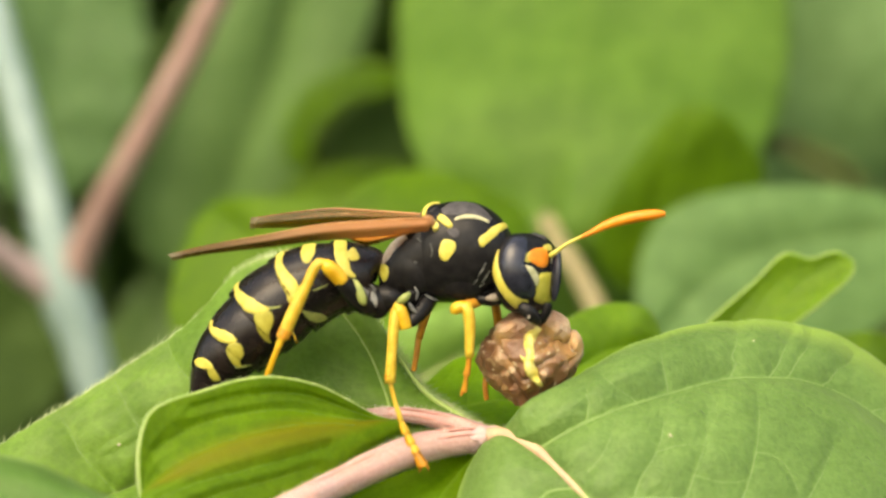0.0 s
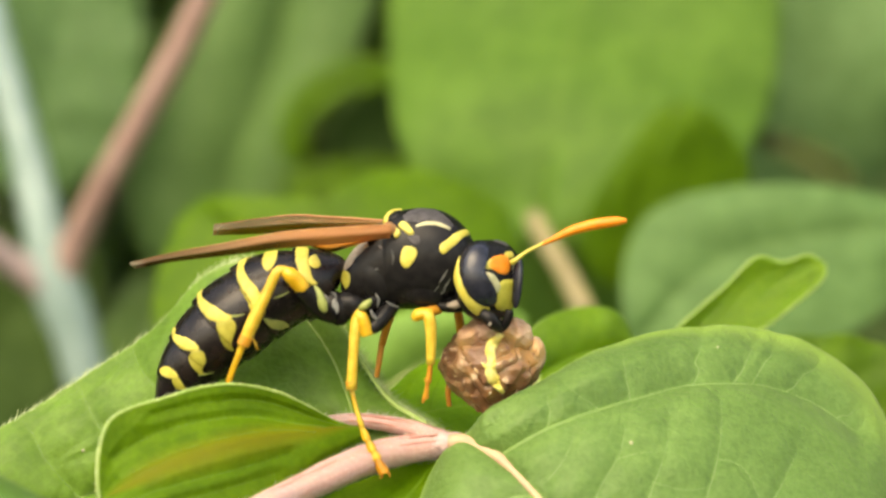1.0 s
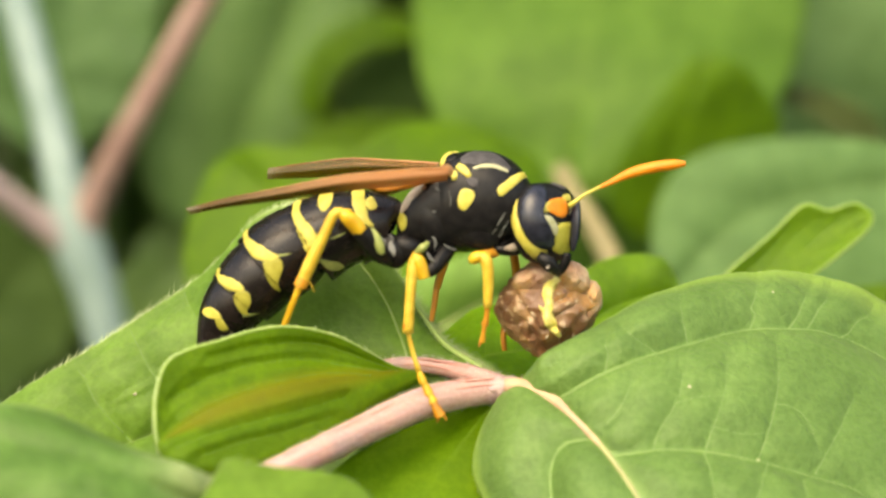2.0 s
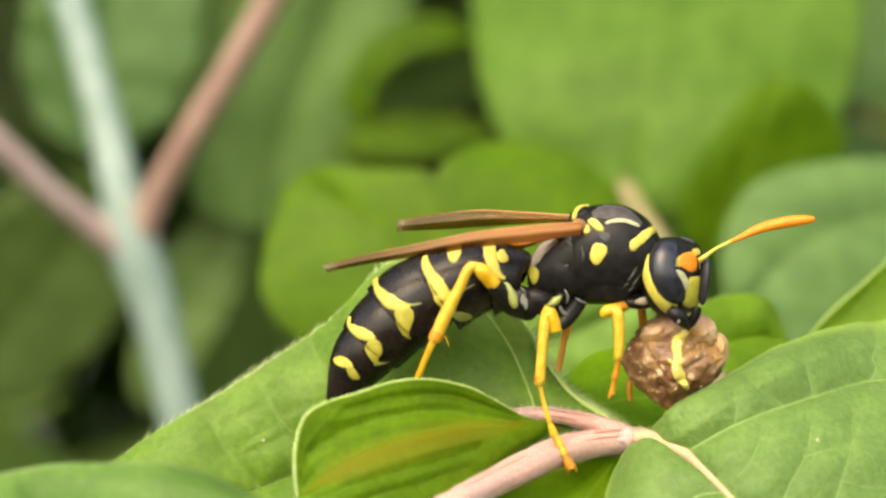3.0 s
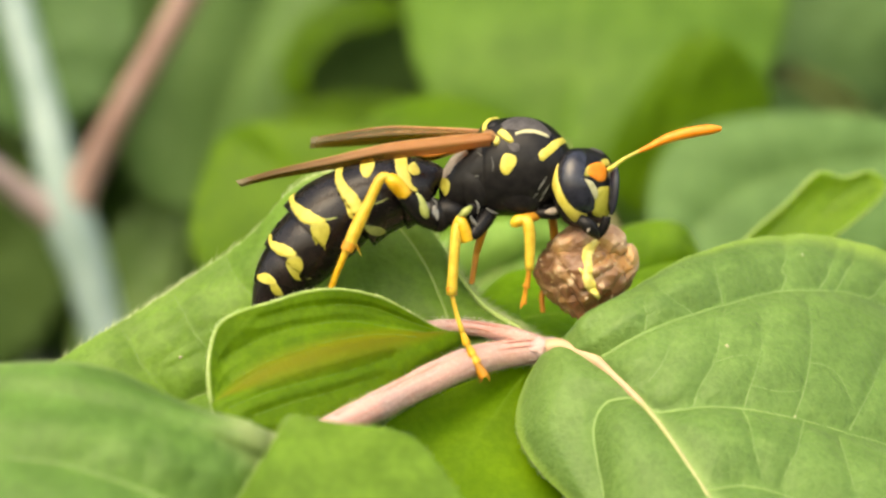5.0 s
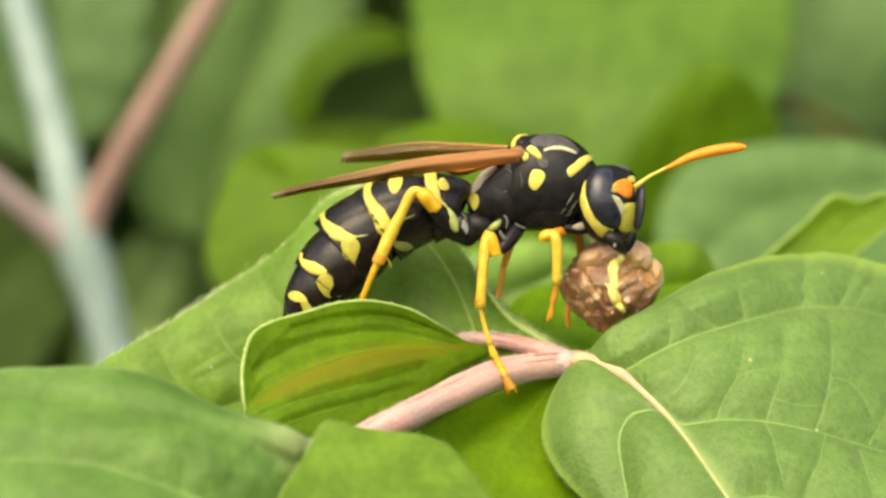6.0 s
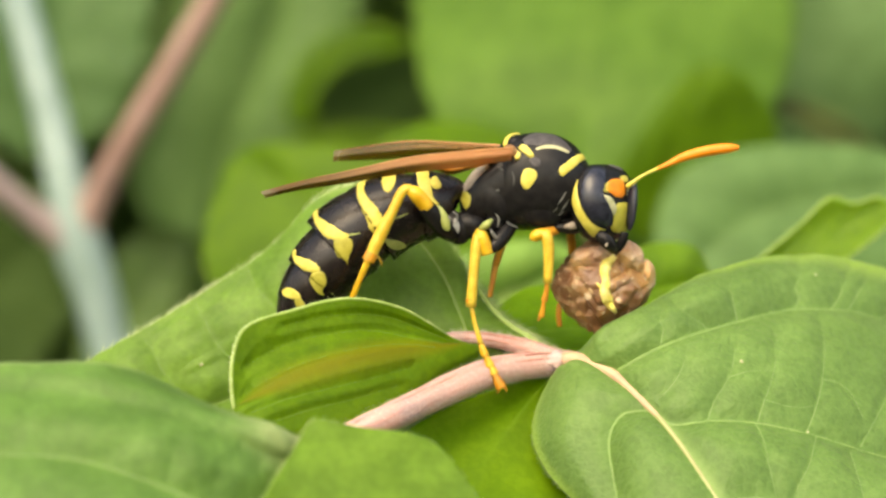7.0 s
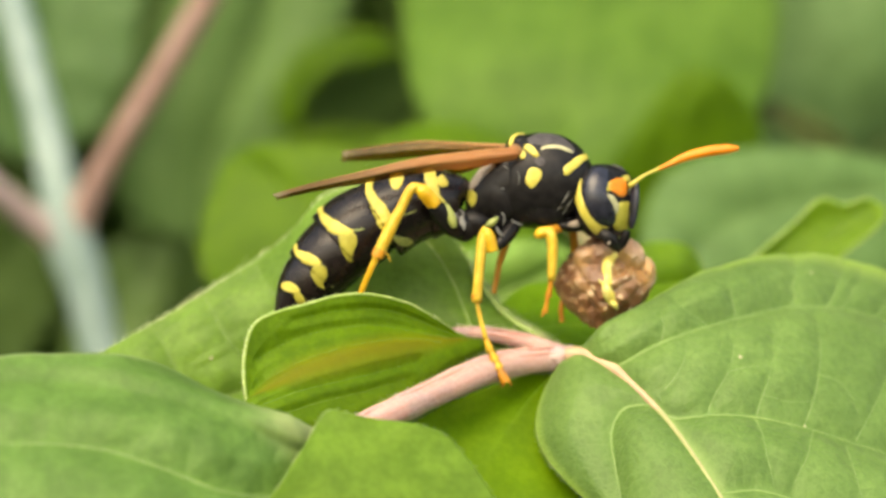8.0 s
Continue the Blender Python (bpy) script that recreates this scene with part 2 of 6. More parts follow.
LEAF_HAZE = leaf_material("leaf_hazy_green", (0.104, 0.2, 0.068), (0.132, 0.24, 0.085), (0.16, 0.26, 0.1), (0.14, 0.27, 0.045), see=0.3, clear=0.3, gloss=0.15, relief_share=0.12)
# a green darkened so that its colour holds the shade of the gaps
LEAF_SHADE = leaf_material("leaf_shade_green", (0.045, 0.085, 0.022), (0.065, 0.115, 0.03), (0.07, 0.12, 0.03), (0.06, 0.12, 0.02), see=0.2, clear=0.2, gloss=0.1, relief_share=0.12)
LEAF_LIGHT = leaf_material("leaf_light_green", (0.15, 0.28, 0.05), (0.19, 0.34, 0.07), (0.22, 0.36, 0.09), (0.24, 0.44, 0.05), see=0.4, clear=0.3, gloss=0.15, relief_share=0.12)
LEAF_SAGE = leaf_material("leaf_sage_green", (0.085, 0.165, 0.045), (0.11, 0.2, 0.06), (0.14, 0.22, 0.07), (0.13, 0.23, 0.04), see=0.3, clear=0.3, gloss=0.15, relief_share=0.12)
LEAF_SHADE_BAND = leaf_material("leaf_shade_band", (0.042, 0.062, 0.014), (0.062, 0.085, 0.022), (0.07, 0.09, 0.025), (0.07, 0.1, 0.015), see=0.2, clear=0.3, gloss=0.15, relief_share=0.12)
STEM_RED = plain_material("red_stem_ridge", (0.36, 0.14, 0.11), (0.46, 0.22, 0.18), 0.5, 1.0, 0.4, 0.0001)
STEM_PALE = plain_material("pale_stem_skin", (0.16, 0.235, 0.215), (0.225, 0.305, 0.285), 0.5, 3.0, 0.4, 0.0001)
STEM_ROSE = plain_material("rose_stem_skin", (0.25, 0.15, 0.125), (0.34, 0.225, 0.195), 0.5, 3.0, 0.4, 0.0001)
STEM_MAUVE = plain_material("mauve_stem_skin", (0.22, 0.165, 0.16), (0.3, 0.24, 0.235), 0.5, 3.0, 0.4, 0.0001)
STEM_GREEN = plain_material("green_stem_skin", (0.06, 0.11, 0.025), (0.1, 0.16, 0.04), 0.5, 3.0, 0.4, 0.0001)
STEM_TAN = plain_material("tan_stem_skin", (0.22, 0.19, 0.09), (0.28, 0.23, 0.125), 0.5, 3.0, 0.4, 0.0001)
STEM_HAIR = plain_material("pale_stem_hair", (0.6, 0.5, 0.42), (0.75, 0.66, 0.58), 0.5, 1.0)
HAIR = plain_material("plant_hair", (0.36, 0.48, 0.18), (0.55, 0.62, 0.34), 0.5, 1.0)
BLACK = plain_material("black_cuticle", (0.007, 0.0065, 0.007), (0.014, 0.013, 0.013), 0.24, 0.35, 0.4, 0.00004, spec=0.11, coat=0.08)
# grey for the wing plate, and for sky sheen on back and crown
GREY_BLACK = plain_material("grey_black_cuticle", (0.035, 0.032, 0.034), (0.085, 0.077, 0.08), 0.6, 0.3, 0.6, 0.00006, spec=0.3)
LEG_YELLOW = plain_material("yellow_leg", (0.5, 0.31, 0.025), (0.62, 0.44, 0.06), 0.4, 0.5, 0.3, 0.00003, sub=0.15)
BROWN = plain_material("dark_brown_cuticle", (0.006, 0.004, 0.0042), (0.014, 0.009, 0.008), 0.27, 0.5, 0.3, 0.00003, spec=0.3)
EYE = plain_material("dark_eye", (0.009, 0.01, 0.017), (0.022, 0.023, 0.036), 0.24, 0.4, 0.4, 0.00002, spec=0.45)
YELLOW = plain_material("yellow_cuticle", (0.44, 0.375, 0.05), (0.55, 0.48, 0.1), 0.45, 0.3, 0.5, 0.00003)
# dull yellow of the rear spot, and shade painted on lower band lobes
YELLOW_DULL_SHADE = plain_material("dull_shaded_yellow_cuticle", (0.29, 0.265, 0.03), (0.4, 0.36, 0.06), 0.45, 0.3, 0.5, 0.00003)
LIME = plain_material("lime_yellow_cuticle", (0.36, 0.33, 0.035), (0.47, 0.42, 0.07), 0.42, 0.4, 0.4, 0.00003)
PALE_LINE = plain_material("pale_face_line", (0.33, 0.32, 0.17), (0.45, 0.43, 0.26), 0.45, 0.3, 0.4, 0.00003)
TAN_GREY = plain_material("grey_tan_cuticle", (0.18, 0.14, 0.11), (0.34, 0.285, 0.23), 0.6, 0.3, 0.6, 0.00005)
ORANGE = plain_material("orange_cuticle", (0.64, 0.17, 0.006), (0.74, 0.25, 0.012), 0.45, 0.4, 0.5, 0.00003)
AMBER = plain_material("amber_leg", (0.5, 0.27, 0.012), (0.64, 0.4, 0.03), 0.4, 0.5, 0.3, 0.00003, sub=0.15)
AMBER_DARK = plain_material("brown_amber_leg", (0.42, 0.16, 0.012), (0.56, 0.25, 0.02), 0.45, 0.7, 0.3, 0.00003)
MEAL_PALE = plain_material("pale_prey_skin", (0.72, 0.58, 0.1), (0.85, 0.76, 0.3), 0.3, 0.4, 0.6, 0.0001, sub=0.2)
SOIL = plain_material("soil", (0.02, 0.03, 0.01), (0.05, 0.05, 0.025), 0.9, 60, 0.8, 0.01)


def streaked_material(name, pale, red, shade, along=4.0, around=9.0, rough=0.5):
    """Plant skin with lengthwise streaks of a second colour and broad clouds of a third."""
    m, nodes, links, bsdf = shader(name)
    uv = nodes.new("ShaderNodeUVMap")
    stretch = nodes.new("ShaderNodeVectorMath")
    stretch.operation = "MULTIPLY"
    stretch.inputs[1].default_value = (along, around, 1)
    links.new(uv.outputs[0], stretch.inputs[0])
    coords = nodes.new("ShaderNodeTexCoord").outputs["Object"]
    streak = noise_node(nodes, links, stretch.outputs[0], 1, 4, 0.6)
    cloud = noise_node(nodes, links, coords, 420, 3)
    fine = noise_node(nodes, links, coords, 5200, 4, 0.6)
    colour = mix_colour(nodes, links, math_node(nodes, links, "MULTIPLY", ramp(nodes, links, streak, 0.42, 0.66), 0.55), pale, red)
    colour = mix_colour(nodes, links, math_node(nodes, links, "MULTIPLY", ramp(nodes, links, cloud, 0.46, 0.66), 0.7), colour, shade)
    colour = mix_colour(nodes, links, math_node(nodes, links, "MULTIPLY", ramp(nodes, links, fine, 0.5, 0.7), 0.2), colour, (0.62, 0.48, 0.44))
    links.new(colour, bsdf.inputs["Base Color"])
    bsdf.inputs["Roughness"].default_value = rough
    bsdf.inputs["Subsurface Weight"].default_value = 0.2
    bsdf.inputs["Subsurface Radius"].default_value = (0.0006, 0.0004, 0.0002)
    bsdf.inputs["Subsurface Scale"].default_value = 1.0
    height = math_node(nodes, links, "MULTIPLY_ADD", streak, 0.8, fine)
    bump(nodes, links, height, 0.6, 0.0001, (bsdf,))
    return m


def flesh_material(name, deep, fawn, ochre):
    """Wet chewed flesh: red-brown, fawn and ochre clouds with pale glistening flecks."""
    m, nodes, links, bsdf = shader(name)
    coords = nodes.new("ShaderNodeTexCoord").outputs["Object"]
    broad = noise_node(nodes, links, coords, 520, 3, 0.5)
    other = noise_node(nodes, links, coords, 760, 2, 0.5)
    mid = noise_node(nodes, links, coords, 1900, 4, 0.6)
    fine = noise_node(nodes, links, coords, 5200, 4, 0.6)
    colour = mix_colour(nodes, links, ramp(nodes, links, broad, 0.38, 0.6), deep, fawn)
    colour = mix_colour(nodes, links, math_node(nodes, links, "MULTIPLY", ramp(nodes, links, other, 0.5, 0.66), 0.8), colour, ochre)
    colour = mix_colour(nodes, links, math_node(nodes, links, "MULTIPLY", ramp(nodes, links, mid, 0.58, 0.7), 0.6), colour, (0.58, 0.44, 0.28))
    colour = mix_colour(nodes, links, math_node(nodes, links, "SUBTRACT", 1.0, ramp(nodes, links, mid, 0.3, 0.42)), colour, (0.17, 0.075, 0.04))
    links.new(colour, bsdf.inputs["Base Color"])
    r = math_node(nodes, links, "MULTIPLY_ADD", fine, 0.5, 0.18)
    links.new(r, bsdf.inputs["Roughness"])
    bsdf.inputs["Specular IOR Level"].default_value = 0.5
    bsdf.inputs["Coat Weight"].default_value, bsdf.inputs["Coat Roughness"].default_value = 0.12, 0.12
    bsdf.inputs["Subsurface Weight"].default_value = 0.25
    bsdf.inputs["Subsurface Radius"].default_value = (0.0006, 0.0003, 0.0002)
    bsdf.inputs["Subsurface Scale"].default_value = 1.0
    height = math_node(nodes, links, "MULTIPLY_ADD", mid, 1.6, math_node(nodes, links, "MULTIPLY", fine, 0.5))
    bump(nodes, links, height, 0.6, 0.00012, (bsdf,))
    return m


def wing_material(name, root, tip, clearness=0.42):
    m, nodes, links, bsdf = shader(name)
    uv = nodes.new("ShaderNodeUVMap")
    split = nodes.new("ShaderNodeSeparateXYZ")
    links.new(uv.outputs[0], split.inputs[0])
    stretch = nodes.new("ShaderNodeVectorMath")
    stretch.operation = "MULTIPLY"
    stretch.inputs[1].default_value = (2.5, 9, 1)
    links.new(uv.outputs[0], stretch.inputs[0])
    streak = noise_node(nodes, links, stretch.outputs[0], 1, 3)
    along = math_node(nodes, links, "ADD", split.outputs[0], math_node(nodes, links, "MULTIPLY", streak, 0.2))
    colour = mix_colour(nodes, links, ramp(nodes, links, along, 0.35, 0.85), root, tip)
    colour = mix_colour(nodes, links, math_node(nodes, links, "MULTIPLY", ramp(nodes, links, streak, 0.45, 0.7), 0.35), colour, (0.8, 0.52, 0.28))
    fold = math_node(nodes, links, "MULTIPLY", ramp(nodes, links, split.outputs[1], 0.45, 0.6), ramp(nodes, links, split.outputs[0], 0.22, 0.5))
    colour = mix_colour(nodes, links, math_node(nodes, links, "MULTIPLY", fold, 0.95), colour, (0.075, 0.04, 0.015))
    colour = mix_colour(nodes, links, ramp(nodes, links, split.outputs[0], 0.9, 1.0), colour, (0.36, 0.34, 0.26))
    links.new(colour, bsdf.inputs["Base Color"])
    bsdf.inputs["Roughness"].default_value = 0.36
    bsdf.inputs["Specular IOR Level"].default_value = 0.4
    clear = nodes.new("ShaderNodeBsdfTransparent")
    clear.inputs[0].default_value = (0.85, 0.62, 0.35, 1)
    thin = nodes.new("ShaderNodeBsdfTranslucent")
    links.new(colour, thin.inputs["Color"])
    one, two = nodes.new("ShaderNodeMixShader"), nodes.new("ShaderNodeMixShader")
    one.inputs[0].default_value, two.inputs[0].default_value = 0.5, clearness
    links.new(bsdf.outputs[0], one.inputs[1])
    links.new(thin.outputs[0], one.inputs[2])
    links.new(one.outputs[0], two.inputs[1])
    links.new(clear.outputs[0], two.inputs[2])
    links.new(two.outputs[0], nodes["Material Output"].inputs["Surface"])
    bump(nodes, links, streak, 0.15, 0.00004, (bsdf,))
    return m


STEM_PINK = streaked_material("pink_stem_skin", (0.46, 0.285, 0.255), (0.4, 0.165, 0.145), (0.34, 0.24, 0.24))
NODE = plain_material("mauve_joint_skin", (0.4, 0.27, 0.26), (0.55, 0.4, 0.39), 0.5, 0.5, 0.5, 0.0001, sub=0.2)
MEAL = flesh_material("chewed_prey", (0.155, 0.068, 0.028), (0.285, 0.165, 0.08), (0.32, 0.15, 0.03))
MEAL_TAN_LIT = flesh_material("fawn_lit_prey_flesh", (0.29, 0.155, 0.095), (0.44, 0.29, 0.185), (0.42, 0.24, 0.08))
MEAL_WET = plain_material("wet_prey_shred", (0.4, 0.26, 0.14), (0.6, 0.46, 0.28), 0.16, 0.3, 0.4, 0.00006, spec=0.6, coat=0.6, sub=0.3)
DOWN_GLINT = plain_material("grey_down_glint", (0.07, 0.07, 0.066), (0.17, 0.17, 0.16), 0.5, 0.3, 0.3, 0.00003)
SILVER = plain_material("grey_cuticle", (0.16, 0.16, 0.15), (0.3, 0.3, 0.28), 0.35, 0.3, 0.3, 0.00003)
LIME_DULL = plain_material("dull_lime_cuticle", (0.2, 0.24, 0.06), (0.32, 0.34, 0.1), 0.4, 0.4, 0.3, 0.00003)
HINGE = plain_material("brown_wing_hinge", (0.2, 0.09, 0.03), (0.34, 0.17, 0.06), 0.4, 0.4, 0.4, 0.00004)
WING = wing_material("amber_wing", (0.62, 0.32, 0.15), (0.2, 0.13, 0.075))
WING_AMBER = wing_material("bright_amber_wing", (0.85, 0.42, 0.06), (0.85, 0.4, 0.05))
WING_DARK = wing_material("smoky_wing", (0.4, 0.24, 0.11), (0.19, 0.16, 0.115), 0.6)


# ---- building helpers ----
def thing(name, at, label, category, group="", kind=""):
    ob = new(name)
    ob.location = at
    ob.empty_display_size = 0.002
    return tagged(ob, label, category, group, kind)


def origin_of(ob):
    p = Vector(ob.location)
    while ob.parent:
        ob = ob.parent
        p += Vector(ob.location)
    return p


def part(name, bm, material, parent, label="", at=None, smooth=True, kind=""):
    """Link a bmesh, given in world metres, as one mesh under a thing or part; at: its own origin."""
    base = origin_of(parent) if parent else Vector()
    at = at if at is not None else base
    bmesh.ops.translate(bm, verts=bm.verts, vec=-at)
    for face in bm.faces:
        face.smooth = smooth
    data = bpy.data.meshes.new(name)
    bm.to_mesh(data)
    bm.free()
    data.materials.append(material)
    ob = new(name, data)
    ob.parent = parent
    ob.location = at - base
    return tagged(ob, label, kind=kind)


def bezier(points, s):
    pts = list(points)
    while len(pts) > 1:
        pts = [a.lerp(b, s) for a, b in zip(pts, pts[1:])]
    return pts[0]


def spline(points, n):
    """n + 1 points on a Catmull-Rom curve through the points given."""
    pts = [points[0] * 2 - points[1], *points, points[-1] * 2 - points[-2]]
    out = []
    spans = len(points) - 1
    for i in range(n + 1):
        u = min(i / n * spans, spans - 1e-6)
        k = int(u)
        f = u - k
        a, b, c, d = pts[k:k + 4]
        out.append(0.5 * ((2 * b) + (c - a) * f + (2 * a - 5 * b + 4 * c - d) * f * f + (3 * b - a - 3 * c + d) * f ** 3))
    return out


def values(nums, n):
    return [v.x for v in spline([Vector((a, 0, 0)) for a in nums], n)]


def tube(points, radii, n=24, sides=12, lump=0.0, seed=0, bm=None, flat=1.0, cap=True):
    """A smooth tapered tube along points; radii in millimetres."""
    bm = bm or bmesh.new()
    line = spline(points, n)
    rad = values(radii, n)
    uv = bm.loops.layers.uv.verify()
    rings = []
    side = None
    for i, p in enumerate(line):
        t = (line[min(i + 1, n)] - line[max(i - 1, 0)]).normalized()
        if side is None:
            side = t.cross(Vector((0.31, 0.9, 0.17))).normalized()
        side = (side - t * side.dot(t)).normalized()
        other = t.cross(side)
        ring = []
        for k in range(sides):
            a = 2 * math.pi * k / sides
            r = max(rad[i], 0.005) * MM
            if lump:
                r *= 1 + lump * noise.noise(Vector((k * 0.9 + seed, i * 0.35, seed * 1.7)))
            ring.append(bm.verts.new(p + side * math.cos(a) * r + other * math.sin(a) * r * flat))
        rings.append(ring)
    for i, (a, b) in enumerate(zip(rings, rings[1:])):
        for k in range(sides):
            face = bm.faces.new((a[k], a[(k + 1) % sides], b[(k + 1) % sides], b[k]))
            for loop, corner in zip(face.loops, ((i, k), (i, k + 1), (i + 1, k + 1), (i + 1, k))):
                loop[uv].uv = (corner[0] / n, corner[1] / sides)
    if cap:
        bm.faces.new(rings[0][::-1])
        bm.faces.new(rings[-1])
    bmesh.ops.recalc_face_normals(bm, faces=bm.faces)
    return bm


def loft(stations, y0=0.0, n=48, sides=40, power=2.2):
    """A body along its length: stations of (x, z of the back, z of the belly, half breadth) in millimetres."""
    bm = bmesh.new()
    cols = [values(c, n) for c in zip(*stations)]
    rings = []
    for x, top, low, half in zip(*cols):
        mid, tall = (top + low) / 2, max((top - low) / 2, 0.01)
        ring = []
        for k in range(sides):
            a = 2 * math.pi * k / sides
            c, s = math.cos(a), math.sin(a)
            e = 2 / power
            ring.append(bm.verts.new(P(x, y0 + max(half, 0.01) * math.copysign(abs(c) ** e, c), mid + tall * math.copysign(abs(s) ** e, s))))
        rings.append(ring)
    for a, b in zip(rings, rings[1:]):
        for k in range(sides):
            bm.faces.new((a[k], a[(k + 1) % sides], b[(k + 1) % sides], b[k]))
    bm.faces.new(rings[0][::-1])
    bm.faces.new(rings[-1])
    bmesh.ops.recalc_face_normals(bm, faces=bm.faces)
    return bm


def blob(centre, radii, turn=(0, 0, 0), lump=0.0, freq=1.0, seed=0.0, level=4):
    """An ellipsoid, turned by degrees, with lumps; radii in millimetres."""
    bm = bmesh.new()
    bmesh.ops.create_icosphere(bm, subdivisions=level, radius=1)
    m = Matrix.Translation(centre) @ pose(0, 0, 0, *turn)
    for v in bm.verts:
        d = v.co.copy()
        k = 1 + (lump * noise.fractal(d * freq + Vector((seed, seed * 2, 0)), 0.6, 2.0, 4) if lump else 0)
        v.co = m @ (Vector((d.x * radii[0], d.y * radii[1], d.z * radii[2])) * k * MM)
    return bm


def closed_curve(points, n):
    pts = [Vector((x, z, 0)) for x, z in points]
    m = len(pts)
    out = []
    for i in range(n):
        u = i / n * m
        k = int(u)
        f = u - k
        a, b, c, d = (pts[(k + j) % m] for j in (-1, 0, 1, 2))
        out.append(0.5 * ((2 * b) + (c - a) * f + (2 * a - 5 * b + 4 * c - d) * f * f + (3 * b - a - 3 * c + d) * f ** 3))
    return out


def patch(host, outline, proud=0.05, sides=(-1,), n=40, rings=6, dome=0.0):
    """A thin raised marking on a body (a bmesh in world metres), with an outline in x and z, on the given flanks."""
    tree = BVHTree.FromBMesh(host)
    bm = bmesh.new()
    edge = closed_curve(outline, n)
    mid = sum(edge, Vector()) / n
    for flank in sides:
        loops = []
        good = True
        for r in range(rings + 1):
            f = 1 - r / rings
            loop = []
            for e in edge:
                q = mid.lerp(e, 1.06 * f)
                hit, normal, _, _ = tree.ray_cast(P(q.x, flank * 30, q.y), Vector((0, -flank, 0)))
                if hit is None:
                    near, normal, _, _ = tree.find_nearest(P(q.x, 0, q.y))
                    hit = near
                lift = proud * min(1.0, 0.15 + r * 0.9) - 0.02 * (r == 0) + dome * math.sqrt(max(0.0, 1 - f * f))
                loop.append(bm.verts.new(hit + normal * lift * MM))
                if r == rings:
                    break
            loops.append(loop)
        for a, b in zip(loops, loops[1:]):
            for k in range(n):
                k2 = (k + 1) % n
                if len(b) == 1:
                    bm.faces.new((a[k], a[k2], b[0]))
                else:
                    bm.faces.new((a[k], a[k2], b[k2], b[k]))
    bmesh.ops.recalc_face_normals(bm, faces=bm.faces)
    return bm


def stroke(host, points, widths, proud=0.06, sides=(-1,), n=36, m=6):
    """A thin raised stripe on a body, along points in x and z, with half widths in millimetres."""
    tree = BVHTree.FromBMesh(host)
    line = spline([Vector((x, 0, z)) for x, z in points], n)
    wide = values(widths, n)
    bm = bmesh.new()
    for flank in sides:
        grid = []
        for i, p in enumerate(line):
            t = (line[min(i + 1, n)] - line[max(i - 1, 0)]).normalized()
            across = Vector((t.z, 0, -t.x))
            row = []
            for k in range(m + 1):
                f = 2 * k / m - 1
                q = p + across * wide[i] * (1.14 + 0.06 * math.sin(0.47 * i + 9 * points[0][0]) + 0.04 * math.sin(1.3 * i)) * f
                hit, normal, _, _ = tree.ray_cast(P(q.x, flank * 30, q.z), Vector((0, -flank, 0)))
                if hit is None:
                    hit, normal, _, _ = tree.find_nearest(P(q.x, 0, q.z))
                edge = min(1 - abs(f), 4 * i / n, 4 * (n - i) / n)
                row.append(bm.verts.new(hit + normal * (proud * min(1, 0.1 + 2.2 * edge) - 0.02 * (edge < 0.05)) * MM))
            grid.append(row)
        for a, b in zip(grid, grid[1:]):
            for k in range(m):
                bm.faces.new((a[k], a[k + 1], b[k + 1], b[k]))
    bmesh.ops.recalc_face_normals(bm, faces=bm.faces)
    return bm


